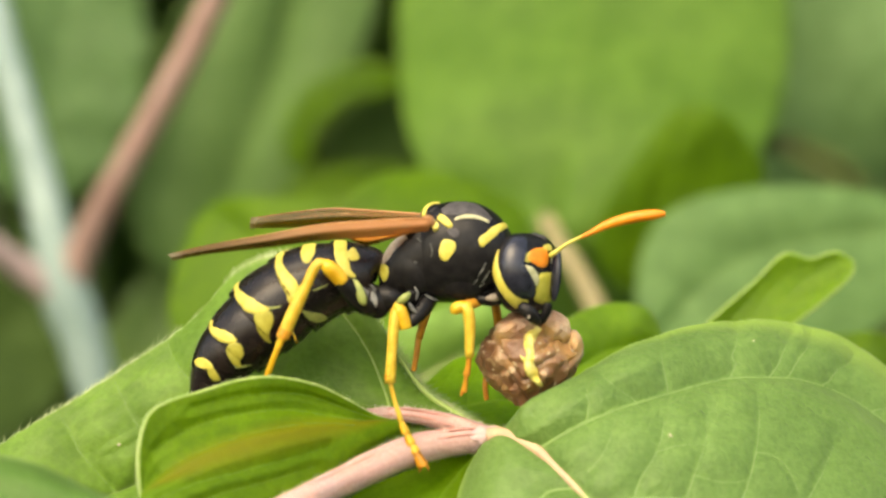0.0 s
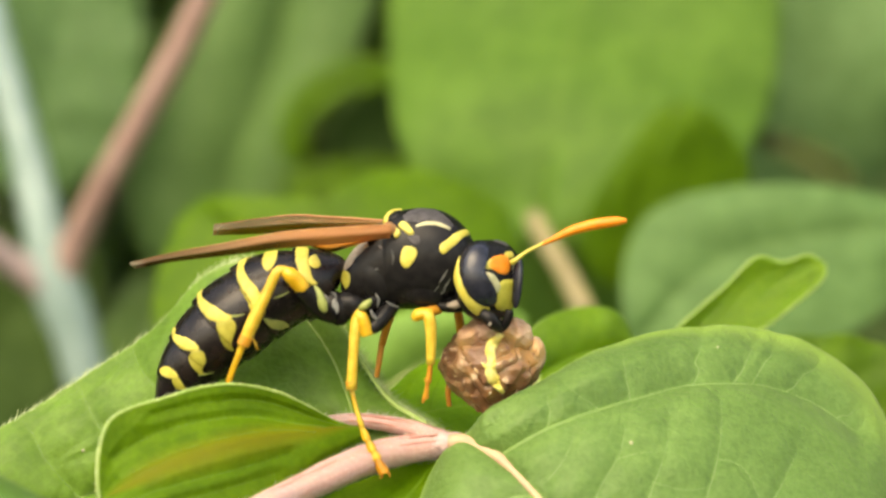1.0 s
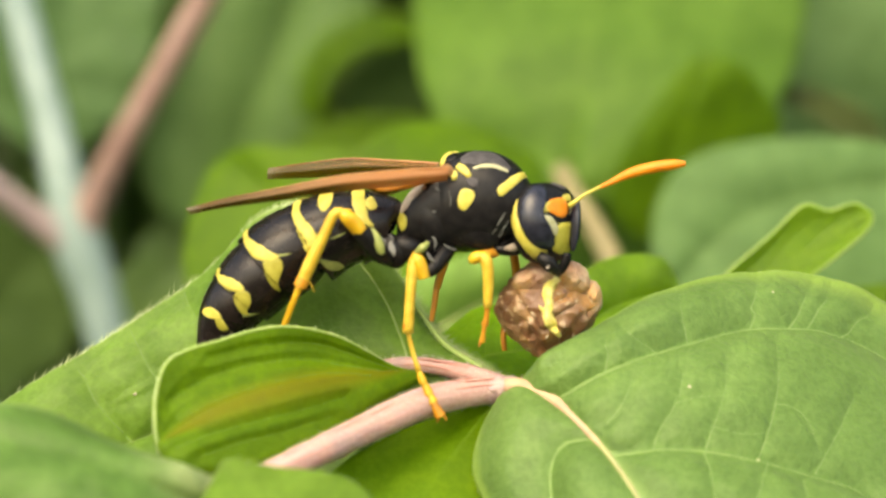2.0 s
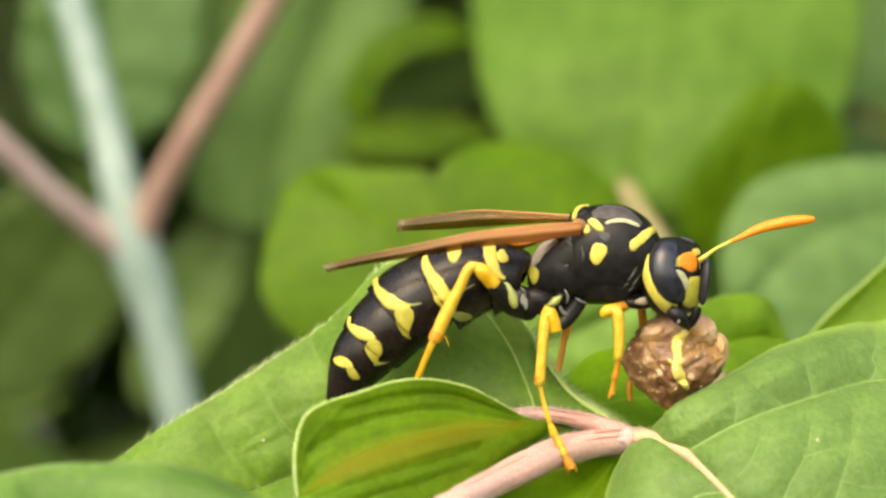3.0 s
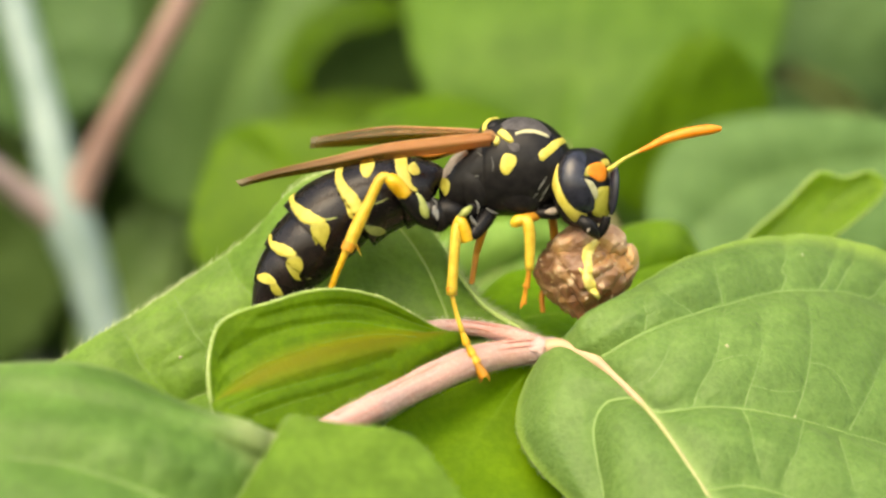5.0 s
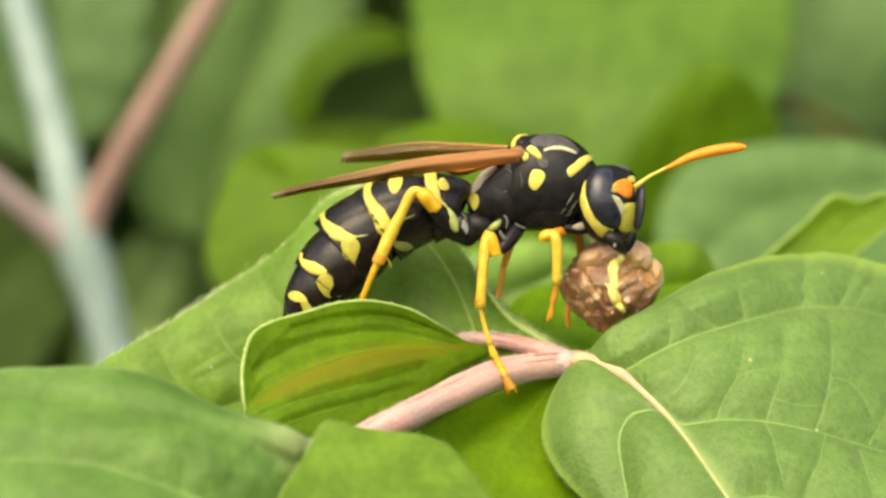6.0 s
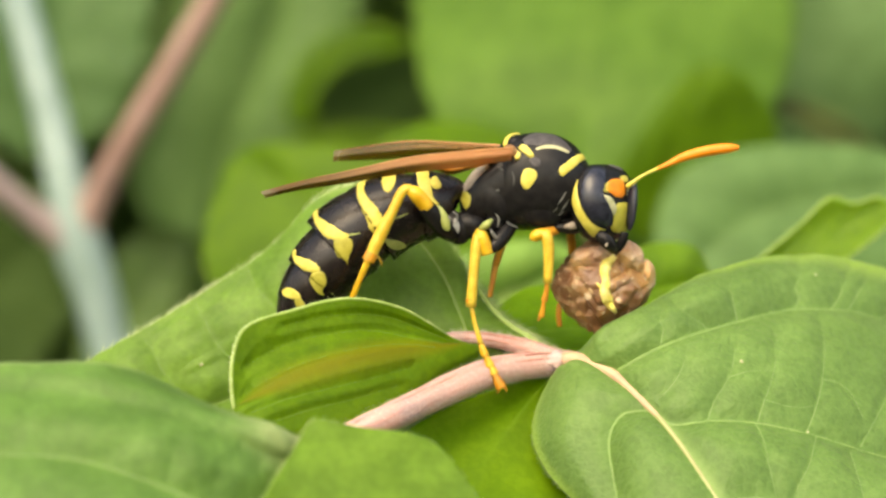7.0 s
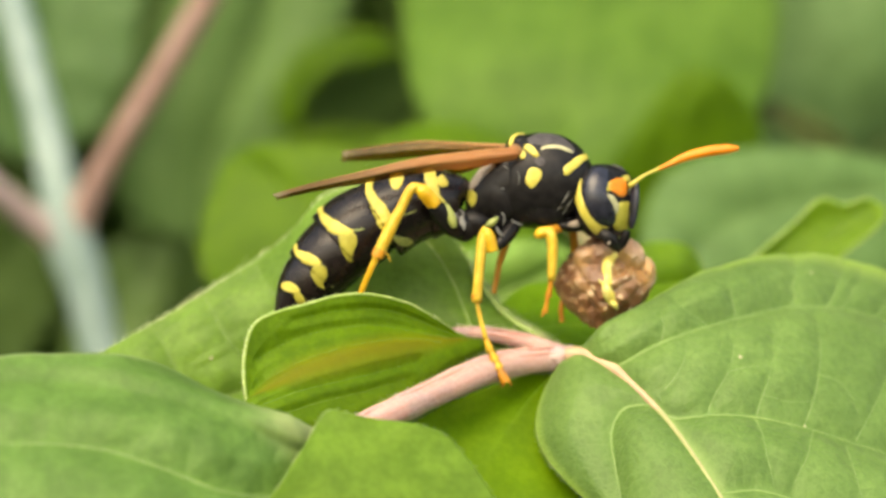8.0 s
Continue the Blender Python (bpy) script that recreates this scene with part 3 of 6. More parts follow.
def blade(mid, up, width, a=0.55, b=0.6, fold=(10, 10), curl=(0, 0), wide=(1.0, 1.0), wave=0.25, waves=5, seed=0.0, up_tip=None, sweep=0.0,
          count=5.0, lean=0.34, pucker=0.25, ns=54, nt=14, thick=0.22):
    """A leaf blade: mid, its midrib's control points; up, the way its face looks; width, half the breadth in millimetres; fold and curl,
    the degrees by which the left and right halves rise and bend. Returns the bmesh and its two margins."""
    bm = bmesh.new()
    uv = bm.loops.layers.uv.new("UVMap")
    peak = (a / (a + b)) ** a * (b / (a + b)) ** b
    up = Vector(up)
    up_tip = Vector(up_tip) if up_tip else up
    rows, coords, margins = [], {}, ([], [])
    for i in range(ns + 1):
        s = 0.5 - 0.5 * math.cos(math.pi * i / ns)
        s = 0.004 + 0.992 * s
        p = bezier(mid, s)
        t = (bezier(mid, min(s + 0.01, 1)) - bezier(mid, max(s - 0.01, 0))).normalized()
        u = up.lerp(up_tip, s)
        n = (u - t * u.dot(t)).normalized()
        side = t.cross(n)
        w = width * MM * (s ** a * (1 - s) ** b / peak)
        row = {}
        for h, sign in ((0, -1), (1, 1)):
            q = p.copy()
            for k in range(nt + 1):
                f = k / nt
                if k:
                    ang = radians(fold[h] + curl[h] * f)
                    q = q + (side * sign * math.cos(ang) + n * math.sin(ang)) * (w * wide[h] / nt)
                v = (s - lean * f ** 1.5) * count
                relief = pucker * abs(math.sin(math.pi * v)) ** 0.7 * min(1, 4 * f) * (1 - f * 0.6) * min(1, w / (2 * MM))
                ripple = wave * f * f * (math.sin(s * waves * 2 * math.pi + seed + h * 1.9) + 0.8 * noise.noise(Vector((s * 7, seed, h * 3.0))))
                at = q + n * (relief + ripple) * MM - t * (sweep * f * w * (1 - s) ** 2)
                if k == 0 and h == 1:
                    continue
                vert = bm.verts.new(at)
                coords[vert] = (s, 0.5 + 0.5 * sign * f)
                row[sign * k] = vert
                if k == nt:
                    margins[h].append((at.copy(), (side * sign * math.cos(ang) + n * math.sin(ang)), n.copy()))
        rows.append(row)
    for r1, r2 in zip(rows, rows[1:]):
        for k in range(-nt, nt):
            face = bm.faces.new((r1[k], r1[k + 1], r2[k + 1], r2[k]))
            for loop in face.loops:
                loop[uv].uv = coords[loop.vert]
    bmesh.ops.recalc_face_normals(bm, faces=bm.faces)
    return bm, margins, thick


def sheet(mid, left, right, face, bulge=(0.5, 0.5), wave=0.12, waves=3, seed=0.0, count=5.0, lean=0.34, pucker=0.07, ns=70, nt=18, thick=0.22, quilt=0.0, cell=1.0):
    """A leaf blade between its midrib and its two margins, each a smooth line from leaf base to tip; face: the way that it looks."""
    bm = bmesh.new()
    uv = bm.loops.layers.uv.new("UVMap")
    face = Vector(face).normalized()
    ribs = spline(mid, 200)
    edges = [spline([mid[0], *side, mid[-1]], 200) for side in (left, right)]
    rows, coords, margins = [], {}, ([], [])
    for i in range(ns + 1):
        s = 0.003 + 0.994 * i / ns
        j = min(int(s * 200), 199)
        g = s * 200 - j
        p = ribs[j].lerp(ribs[j + 1], g)
        row = {}
        for h, sign in ((0, -1), (1, 1)):
            m = edges[h][j].lerp(edges[h][j + 1], g)
            across = m - p
            w = across.length
            along = (ribs[j + 1] - ribs[j]).normalized()
            n = across.cross(along)
            n = n.normalized() if n.length > 1e-9 else face
            if n.dot(face) < 0:
                n = -n
            for k in range(nt + 1):
                f = k / nt
                if k == 0 and h == 1:
                    continue
                v = (s - lean * f ** 1.5) * count
                small = min(1, w / (2 * MM))
                relief = pucker * abs(math.sin(math.pi * v)) ** 0.7 * min(1, 4 * f) * (1 - f * 0.6) * small
                ripple = wave * f * f * small * (math.sin(s * waves * 2 * math.pi + seed + h * 1.9) + 0.8 * noise.noise(Vector((s * 7, seed, h * 3.0))))
                at = p + across * f + n * (relief + ripple + bulge[h] * math.sin(math.pi * f) * small) * MM
                if quilt:
                    d, _ = noise.voronoi(at / (cell * MM))
                    d2, _ = noise.voronoi(at / (cell * 0.4 * MM))
                    at += n * quilt * small * (min(1.0, (d[1] - d[0]) * 1.8) + 0.35 * min(1.0, (d2[1] - d2[0]) * 1.8)) * MM
                vert = bm.verts.new(at)
                coords[vert] = (s, 0.5 + 0.5 * sign * f)
                row[sign * k] = vert
                if k == nt:
                    margins[h].append((at.copy(), across.normalized() if w > 1e-9 else face, n.copy()))
        rows.append(row)
    for r1, r2 in zip(rows, rows[1:]):
        for k in range(-nt, nt):
            quad = bm.faces.new((r1[k], r1[k + 1], r2[k + 1], r2[k]))
            for loop in quad.loops:
                loop[uv].uv = coords[loop.vert]
    bmesh.ops.recalc_face_normals(bm, faces=bm.faces)
    return bm, margins, thick


HOSTS = {}


def shaped_leaf(parent, mid, left, right, face, material, label="", rib=0.22, rib_material=None, hairs=0, hair_len=0.4, edge=0.0, veins=(), small=(), puff=0.14, reach=0.5, **shape):
    """A leaf given by its midrib and margins, as a part of its twig."""
    bm, margins, thick = sheet(mid, left, right, face, **shape)
    if veins:
        puff_up(bm, [*veins, mid, [mid[0], *left, mid[-1]], [mid[0], *right, mid[-1]]], puff, reach)
    if small:
        puff_up(bm, [*veins, *small], puff * 0.3, reach * 0.5)
    HOSTS[label] = bm.copy()
    ob = dress(bm, margins, thick, parent, [p + Vector(face).normalized() * 0.14 * MM for p in spline(mid, 20)], material, label, "leaf", rib, rib_material, hairs, hair_len)
    if edge:
        for line in margins:
            part("leaf_margin", tube([m[0] for m in line], [edge, edge, edge, edge * 0.6], 120, 8), VEIN_EDGE, ob, "pale leaf margin")
    return ob


def puff_up(bm, lines, height, reach):
    """Raise the panels of a leaf between its veins (lines in world metres, seen from the front)."""
    dots = np.array([(p.x, p.z) for line in lines for p in spline(line, 10 * (len(line) - 1))])
    bm.normal_update()
    spots = list(bm.verts)
    at = np.array([(v.co.x, v.co.z) for v in spots])
    for k in range(0, len(spots), 4000):
        d = np.sqrt(((at[k:k + 4000, None, :] - dots[None, :, :]) ** 2).sum(2).min(1)) / (reach * MM)
        for v, f in zip(spots[k:k + 4000], 1 - np.exp(-d ** 1.5)):
            n = v.normal if v.normal.y < 0 else -v.normal
            v.co += n * (height * float(f) * MM)


def vein(leaf_ob, host, points, radius, material):
    """A raised vein on a leaf, along points dropped on to its face from the side that is seen."""
    tree = BVHTree.FromBMesh(host)
    line = []
    for p in spline(points, 6 * (len(points) - 1)):
        hit, normal, _, _ = tree.ray_cast(Vector((p.x, -0.06, p.z)), Vector((0, 1, 0)))
        if hit is not None:
            line.append(hit + normal * (-0.1 if normal.y > 0 else 0.1) * MM)
    if len(line) > 3:
        k = len(line)
        part("vein", tube(line, [radius * (1 - 0.65 * i / k) for i in range(k)], 3 * k, 6, 0.35, k), material, leaf_ob)


def cross_lines(one, two, count, seed):
    """The courses of fine wavering veins that join two larger ones."""
    rng = random.Random(seed)
    a, b = spline(one, 60), spline(two, 60)
    lines = []
    for i in range(count):
        f = (i + 0.5 + rng.uniform(-0.3, 0.3)) / count
        p, q = a[int(f * 60)], b[min(60, int(max(0, f + rng.uniform(-0.06, 0.1)) * 60))]
        mids = [p.lerp(q, k / 4) + Vector((rng.uniform(-1, 1), 0, rng.uniform(-1, 1))) * 0.05 * (q - p).length * (0 < k < 4) for k in range(5)]
        lines.append(mids)
    return lines


def draw_veins(leaf_ob, label, lines, radius, material):
    for line in lines:
        vein(leaf_ob, HOSTS[label], line, radius, material)


def dress(bm, margins, thick, parent, line, material, label, name, rib, rib_material, hairs, hair_len):
    ob = part(name, bm, material, parent, label)
    solid = ob.modifiers.new("thickness", "SOLIDIFY")
    solid.thickness, solid.offset = thick * MM, 0.0
    if rib:
        part("midrib", tube(line[:-1], [rib, rib * 0.85, rib * 0.6, rib * 0.4, rib * 0.2], 40, 8), rib_material or VEIN, ob)
    if hairs:
        part("leaf_hairs", fuzz(margins, hairs, hair_len), HAIR, ob, kind="stuff")
    return ob


def leaf(parent, mid, up, width, material, label="", name="leaf", rib=0.28, rib_material=None, hairs=0, hair_len=0.5, **shape):
    """A leaf as a part of its twig, with a raised midrib and, where wanted, hairs along its margins."""
    bm, margins, thick = blade(mid, up, width, **shape)
    return dress(bm, margins, thick, parent, [bezier(mid, k / 20) for k in range(21)], material, label, name, rib, rib_material, hairs, hair_len)


def fuzz(margins, count, length, seed=3):
    rng = random.Random(seed)
    bm = bmesh.new()
    for line in margins:
        for _ in range(count):
            k = rng.randrange(len(line) - 1)
            f = rng.random()
            p = line[k][0].lerp(line[k + 1][0], f)
            out, n = line[k][1], line[k][2]
            d = (out + n * rng.uniform(-0.6, 0.6) + Vector((rng.uniform(-0.4, 0.4), rng.uniform(-0.4, 0.4), rng.uniform(-0.4, 0.4)))).normalized()
            hair(bm, p - out * 0.0001, d, length * rng.uniform(0.4, 1.1))
    return bm


def hair(bm, p, d, length, r=0.02):
    a = d.cross(Vector((0.3, 0.5, 0.8))).normalized() * r * MM
    b = d.cross(a).normalized() * r * MM
    tip = bm.verts.new(p + d * length * MM + Vector((0, 0, -0.12)) * length * length * MM)
    ring = [bm.verts.new(p + v) for v in (a, b * 0.87 - a * 0.5, -b * 0.87 - a * 0.5)]
    for k in range(3):
        bm.faces.new((ring[k], ring[(k + 1) % 3], tip))


def stem_fuzz(points, radii, count, length, seed=5):
    rng = random.Random(seed)
    line, rad = spline(points, 60), values(radii, 60)
    bm = bmesh.new()
    for _ in range(count):
        k = rng.randrange(60)
        t = (line[k + 1] - line[k]).normalized()
        d = Vector((rng.gauss(0, 1), rng.gauss(0, 1), rng.gauss(0, 1)))
        d = (d - t * d.dot(t)).normalized()
        p = line[k].lerp(line[k + 1], rng.random()) + d * rad[k] * MM * 0.97
        hair(bm, p, (d + t * rng.uniform(-0.5, 0.5)).normalized(), length * rng.uniform(0.3, 1.1), 0.006)
    return bm


VEIN = plain_material("pale_leaf_vein", (0.34, 0.42, 0.13), (0.5, 0.52, 0.22), 0.5, 1.0, 0.4, 0.00006)
VEIN_FAINT = plain_material("faint_green_vein", (0.13, 0.25, 0.035), (0.165, 0.29, 0.05), 0.5, 1.0, 0.4, 0.00006)
VEIN_SOFT = plain_material("soft_green_vein", (0.15, 0.26, 0.062), (0.2, 0.315, 0.088), 0.5, 1.0, 0.4, 0.00006)
ROSE_TAN = plain_material("rosy_tan_rib", (0.4, 0.25, 0.16), (0.44, 0.33, 0.19), 0.5, 0.8, 0.3, 0.00005)
VEIN_MILK = plain_material("milky_leaf_vein", (0.26, 0.38, 0.17), (0.34, 0.45, 0.23), 0.5, 1.0, 0.3, 0.00005)
VEIN_EDGE = plain_material("pale_leaf_edge", (0.24, 0.36, 0.08), (0.3, 0.41, 0.11), 0.5, 1.0, 0.3, 0.00005)
VEIN_FOLD = plain_material("lime_green_vein", (0.12, 0.24, 0.006), (0.15, 0.28, 0.01), 0.5, 1.0, 0.4, 0.00006)
VEIN_ROSE = plain_material("rosy_leaf_vein", (0.29, 0.29, 0.12), (0.34, 0.36, 0.15), 0.5, 2.0, 0.4, 0.00006)

# ---- ground and the distance ----
bm = bmesh.new()
bmesh.ops.create_grid(bm, x_segments=60, y_segments=60, size=60)
for v in bm.verts:
    v.co.z = 0.05 * noise.noise(v.co * 0.3)
ground = part("ground", bm, SOIL, None)
tagged(ground, "dark mossy garden soil under the shrubs", "ground", kind="structure")


def far_foliage():
    """The rest of the shrub behind: a dense mass of leaves on all sides of the view."""
    rng = random.Random(11)
    bm = bmesh.new()
    uv = bm.loops.layers.uv.new("UVMap")
    # hollows in the mass that show its shaded inside
    hollows = ((P(-3.98, 140, 10.65), P(-1.64, 220, 14.82), 30), (P(-21.87, 140, -3.16), P(-23.72, 200, -2.81), 20))
    for _ in range(20000):
        u = Vector((2, 2, 2))
        while abs(u.x) ** 4 + abs(u.y) ** 4 + abs(u.z) ** 4 > 1:
            u = Vector((rng.uniform(-1, 1), 2 * rng.random() ** 1.5 - 1, rng.uniform(-1, 1)))
        u *= 1 + 0.16 * noise.noise(u * 2.4)
        c = P(560 * u.x, 425 + 290 * u.y, max(-690, -140 + 560 * u.z))
        if any(c.y < b.y and (c - a - (b - a) * ((c.y - a.y) / (b.y - a.y))).length < reach * MM for a, b, reach in hollows):
            continue
        size = rng.uniform(14, 30)
        m = Matrix.Translation(c) @ Euler((rng.uniform(-0.9, 0.9) + 0.9, rng.uniform(-0.7, 0.7), rng.uniform(0, 6.28))).to_matrix().to_4x4()
        rows = []
        for i in range(7):
            s = i / 6
            w = size * 0.62 * (max(s, 0.03) ** 0.5 * max(1 - s, 0.01) ** 0.7) / 0.62
            drop = -0.25 * size * (s - 0.4) ** 2
            rows.append([(bm.verts.new(m @ Vector((k * w * MM * 0.8, (s - 0.5) * 2 * size * MM, (drop + abs(k) * w * 0.25) * MM))), s, 0.5 + 0.5 * k) for k in (-1, 0, 1)])
        for r1, r2 in zip(rows, rows[1:]):
            for k in (0, 1):
                quad = (r1[k], r1[k + 1], r2[k + 1], r2[k])
                face = bm.faces.new([q[0] for q in quad])
                for loop, q in zip(face.loops, quad):
                    loop[uv].uv = (q[1], q[2])
    ob = part("shrub_foliage", bm, LEAF_DARK, None)
    tagged(ob, "dense deep green foliage of the shrub behind, out of focus", "foliage", kind="stuff")


far_foliage()


# ---- the shrub behind: a pale forked stem with rosy side shoots and broad leaves ----
def ground_stem(parent, bases, foot, radius, material):
    """Leaf stalks that run together below the view into one stem, rooted in the soil."""
    joint = P(foot, 78, -42)
    for base in bases:
        part("leaf_stalk", tube([base, base.lerp(joint, 0.35) + Vector((0, 0.004, -0.004)), joint], [radius * 0.5, radius * 0.6, radius * 0.7], 24, 8), material, parent)
    part("stem", tube([joint, P(foot + 6, 84, -160), P(foot - 5, 92, -420), P(foot, 96, -705)], [radius * 0.9, radius, radius * 1.2, radius * 1.5], 40, 10, 0.1, foot), material, parent)


def back_stem():
    top = thing("forked_stem", P(-25.17, 84, -1.63), "pale green upright stem with two rosy side shoots", "stem")
    main = [P(-32.92, 90, 23.37), P(-30.56, 88, 16.3), P(-29.61, 87, 13.19), P(-28.31, 86, 8.96), P(-27.09, 85, 4.78), P(-26.03, 84, 0.62), P(-25.32, 84, -2.38), P(-24.1, 84, -5.94), P(-22.96, 84, -10.26), P(-21.68, 84, -15.51)]
    part("main_stem", tube(main, [1.1, 1.2, 1.2, 1.2, 1.25, 1.45, 1.75, 1.55, 1.4, 1.4], 60, 16, 0.08, 2), STEM_PALE, top)
    part("lower_stem", tube([main[-1], P(6, 84, -90), P(12, 88, -350), P(10, 92, -705)], [1.4, 1.6, 1.9, 2.2], 40, 14, 0.08, 3), STEM_PALE, top)
    part("side_shoot", tube([P(-24.81, 84, -2.94), P(-24.75, 83.5, -1.08), P(-23.63, 82.5, 1.13), P(-21.42, 80, 4.99), P(-19.3, 78.5, 8.49), P(-17.09, 77, 12.2), P(-15.51, 76, 15.19), P(-11.42, 73, 22.77)], [1.2, 1.15, 1.0, 0.9, 0.9, 0.92, 0.9, 0.8], 60, 14, 0.06, 4), STEM_ROSE, top, "rosy side shoot")
    part("side_shoot", tube([P(-24.89, 84, -3.5), P(-26.51, 83.5, -1.99), P(-28.32, 83, -0.78), P(-30.44, 82, 0.94), P(-32.71, 81, 3.16), P(-36.23, 80, 6.55), P(-43.88, 78, 14.19)], [1.2, 1.1, 0.95, 0.85, 0.85, 0.8, 0.7], 50, 14, 0.06, 5), STEM_MAUVE, top, "mauve side shoot")


def back_leaves():
    twig = thing("back_twig", P(8.53, 60, -3.96), "broad bright green leaves on a tan leaf stalk", "twig")
    stalk = [P(5.56, 68, 1.94), P(6.2, 66, 0.55), P(7.6, 62, -1.98), P(9.11, 58, -5.91), P(10.66, 56, -11.73)]
    part("leaf_stalk", tube(stalk, [0.55, 0.6, 0.65, 0.75, 0.8], 30, 12, 0.06, 3), STEM_TAN, twig)
    shaped_leaf(twig, [P(5.91, 68, -0.14), P(7.01, 70, 8.41), P(8.63, 76, 15.8), P(9.59, 82, 24.3), P(10.22, 88, 32.46)],
                [P(3.35, 70, 0.31), P(0.03, 70.5, 2.41), P(-2.43, 72, 6.02), P(-3.37, 76, 11.14), P(-3.43, 80, 17.53), P(-0.89, 85, 24.98), P(4.39, 89, 30.32)],
                [P(8.81, 67, 0.38), P(13.83, 67.5, 1.76), P(18.19, 69, 5.24), P(20.48, 72, 9.54), P(21.28, 76, 15.44), P(20.53, 81, 22.73), P(15.55, 86, 29.57)],
                (0, -1, 0.25), LEAF_BRIGHT, "broad bright green leaf", rib=0, bulge=(0.8, 0.8), wave=0.3)
    shaped_leaf(twig, [P(9.93, 61, -2.31), P(11.18, 60.5, 2.12), P(12.63, 60, 5.5), P(13.6, 60, 8.69)],
                [P(8.15, 60.5, -0.24), P(8.64, 60, 2.3), P(9.54, 60, 4.16), P(10.75, 60, 5.85), P(12.3, 60, 7.81)],
                [P(12.61, 61, -1.65), P(16.77, 61, 1.73), P(18.23, 61, 4.63), P(17.11, 60.5, 6.74), P(15.73, 60, 8.13), P(14.5, 60, 8.61)], (0, -1, 0.1), LEAF_DEEP_OLIVE, "folded olive green leaf", rib=0, bulge=(0.15, 0.3), pucker=0.0, wave=0.03)
    other = thing("back_twig", P(18.85, 60, -6.63), "rounded blue-green leaves, out of focus", "twig")
    shaped_leaf(other, [P(10.68, 56.5, -5.86), P(15.3, 57, -1.28), P(20.94, 57.5, 0.69), P(28.91, 58, 1.35)],
                [P(10.38, 57, -3.25), P(10.67, 57.5, -0.3), P(11.91, 58, 1.85), P(14.39, 58, 3.13), P(18.02, 58, 3.73), P(22.03, 58.5, 3.61), P(26, 58.5, 2.94)],
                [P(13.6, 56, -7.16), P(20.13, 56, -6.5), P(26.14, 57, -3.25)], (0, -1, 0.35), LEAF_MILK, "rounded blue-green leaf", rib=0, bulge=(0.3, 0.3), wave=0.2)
    shaped_leaf(other, [P(17.23, 94, -1.12), P(21.69, 92, 6.17), P(26.56, 91, 12.63), P(34.96, 91, 21.79)],
                [P(12.5, 97, 2.35), P(12.72, 97, 9.26), P(15.3, 97, 16.11), P(21.13, 96, 22.1)],
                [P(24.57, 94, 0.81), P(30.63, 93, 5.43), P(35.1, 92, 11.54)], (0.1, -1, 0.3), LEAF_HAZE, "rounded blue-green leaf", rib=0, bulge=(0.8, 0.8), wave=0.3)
    leaf(other, [P(14.2, 30, -7.2), P(18.1, 29, -7.5), P(21.96, 28, -8.2), P(28.75, 28, -9.6)], (0.0, -0.9, 0.4), 3.6, LEAF_OLIVE, "olive green leaf", fold=(10, 10), rib=0)
    # olive blade added between the leaves, its dark colour standing for a shaded band
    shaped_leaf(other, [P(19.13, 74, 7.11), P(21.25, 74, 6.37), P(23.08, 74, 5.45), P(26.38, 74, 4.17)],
                [P(20.89, 74, 7.39), P(22.72, 74, 6.87), P(24.92, 74, 5.81)], [P(20.52, 73, 5.93), P(22.52, 73, 4.69), P(24.71, 73, 3.37)], (0, -1, 0.3), LEAF_SHADE_BAND, "dull olive leaf painted dark for a shaded band", rib=0)
    mid = thing("back_twig", P(-4.62, 52, -5.1), "olive green leaves behind the wasp", "twig")
    shaped_leaf(mid, [P(-4.37, 50, -5.33), P(-8.6, 50, -1.81), P(-11.82, 52, 0.73), P(-13.93, 54, 2.73)],
                [P(-4.74, 50, -0.81), P(-6.67, 51, 2.46), P(-10.21, 52, 2.92), P(-12.47, 53, 3)],
                [P(-7.91, 50, -7.29), P(-13.07, 50, -7.33), P(-16.32, 51, -4.16), P(-15.39, 53, 1.01)], (0, -1, 0.1), LEAF_OLIVE, "olive green leaf", rib=0, bulge=(0.2, 0.2), pucker=0.0, wave=0.05, edge=0.04)
    shaped_leaf(mid, [P(-5.44, 48, -5.27), P(-2.86, 49, -0.78), P(-0.24, 50, 1.49), P(3.66, 52, 2.18)],
                [P(-6.71, 49, -1.46), P(-6.55, 50, 2.53), P(-4.74, 51, 4.04), P(-2.41, 52, 4.5), P(0.87, 52, 3.84)],
                [P(-2.23, 48, -5.88), P(1.68, 49, -3.96), P(4.09, 51, -0.74)], (0, -1, 0.1), LEAF_OLIVE, "olive green leaf", rib=0, bulge=(0.2, 0.2), pucker=0.0, wave=0.05, edge=0.04)
    shaped_leaf(mid, [P(-6.55, 34, -10.5), P(-2.46, 34, -6.99), P(0.47, 34, -5.23), P(4.27, 34, -3.48)],
                [P(-6.55, 34, -6.99), P(-4.21, 34, -4.36), P(-0.7, 34, -2.89), P(2.22, 34, -2.6)],
                [P(-2.46, 34, -11.08), P(1.93, 34, -9.33), P(4.27, 34, -6.4)], (0, -1, 0.7), LEAF_LIGHT, "pale green leaf", rib=0.15)
    shaped_leaf(twig, [P(10.49, 90, -9.08), P(8.21, 90, -4.52), P(5.55, 90, -0.34), P(1.38, 92, 5.4)],
                [P(4.41, 90, -6.8), P(0.61, 90, -2.24), P(-0.53, 91, 2.33)], [P(13.91, 90, -4.52), P(12.77, 90, 0.42), P(8.24, 91, 4.24)], (0, -1, 0.3), LEAF_BRIGHT, "bright green leaf", rib=0)
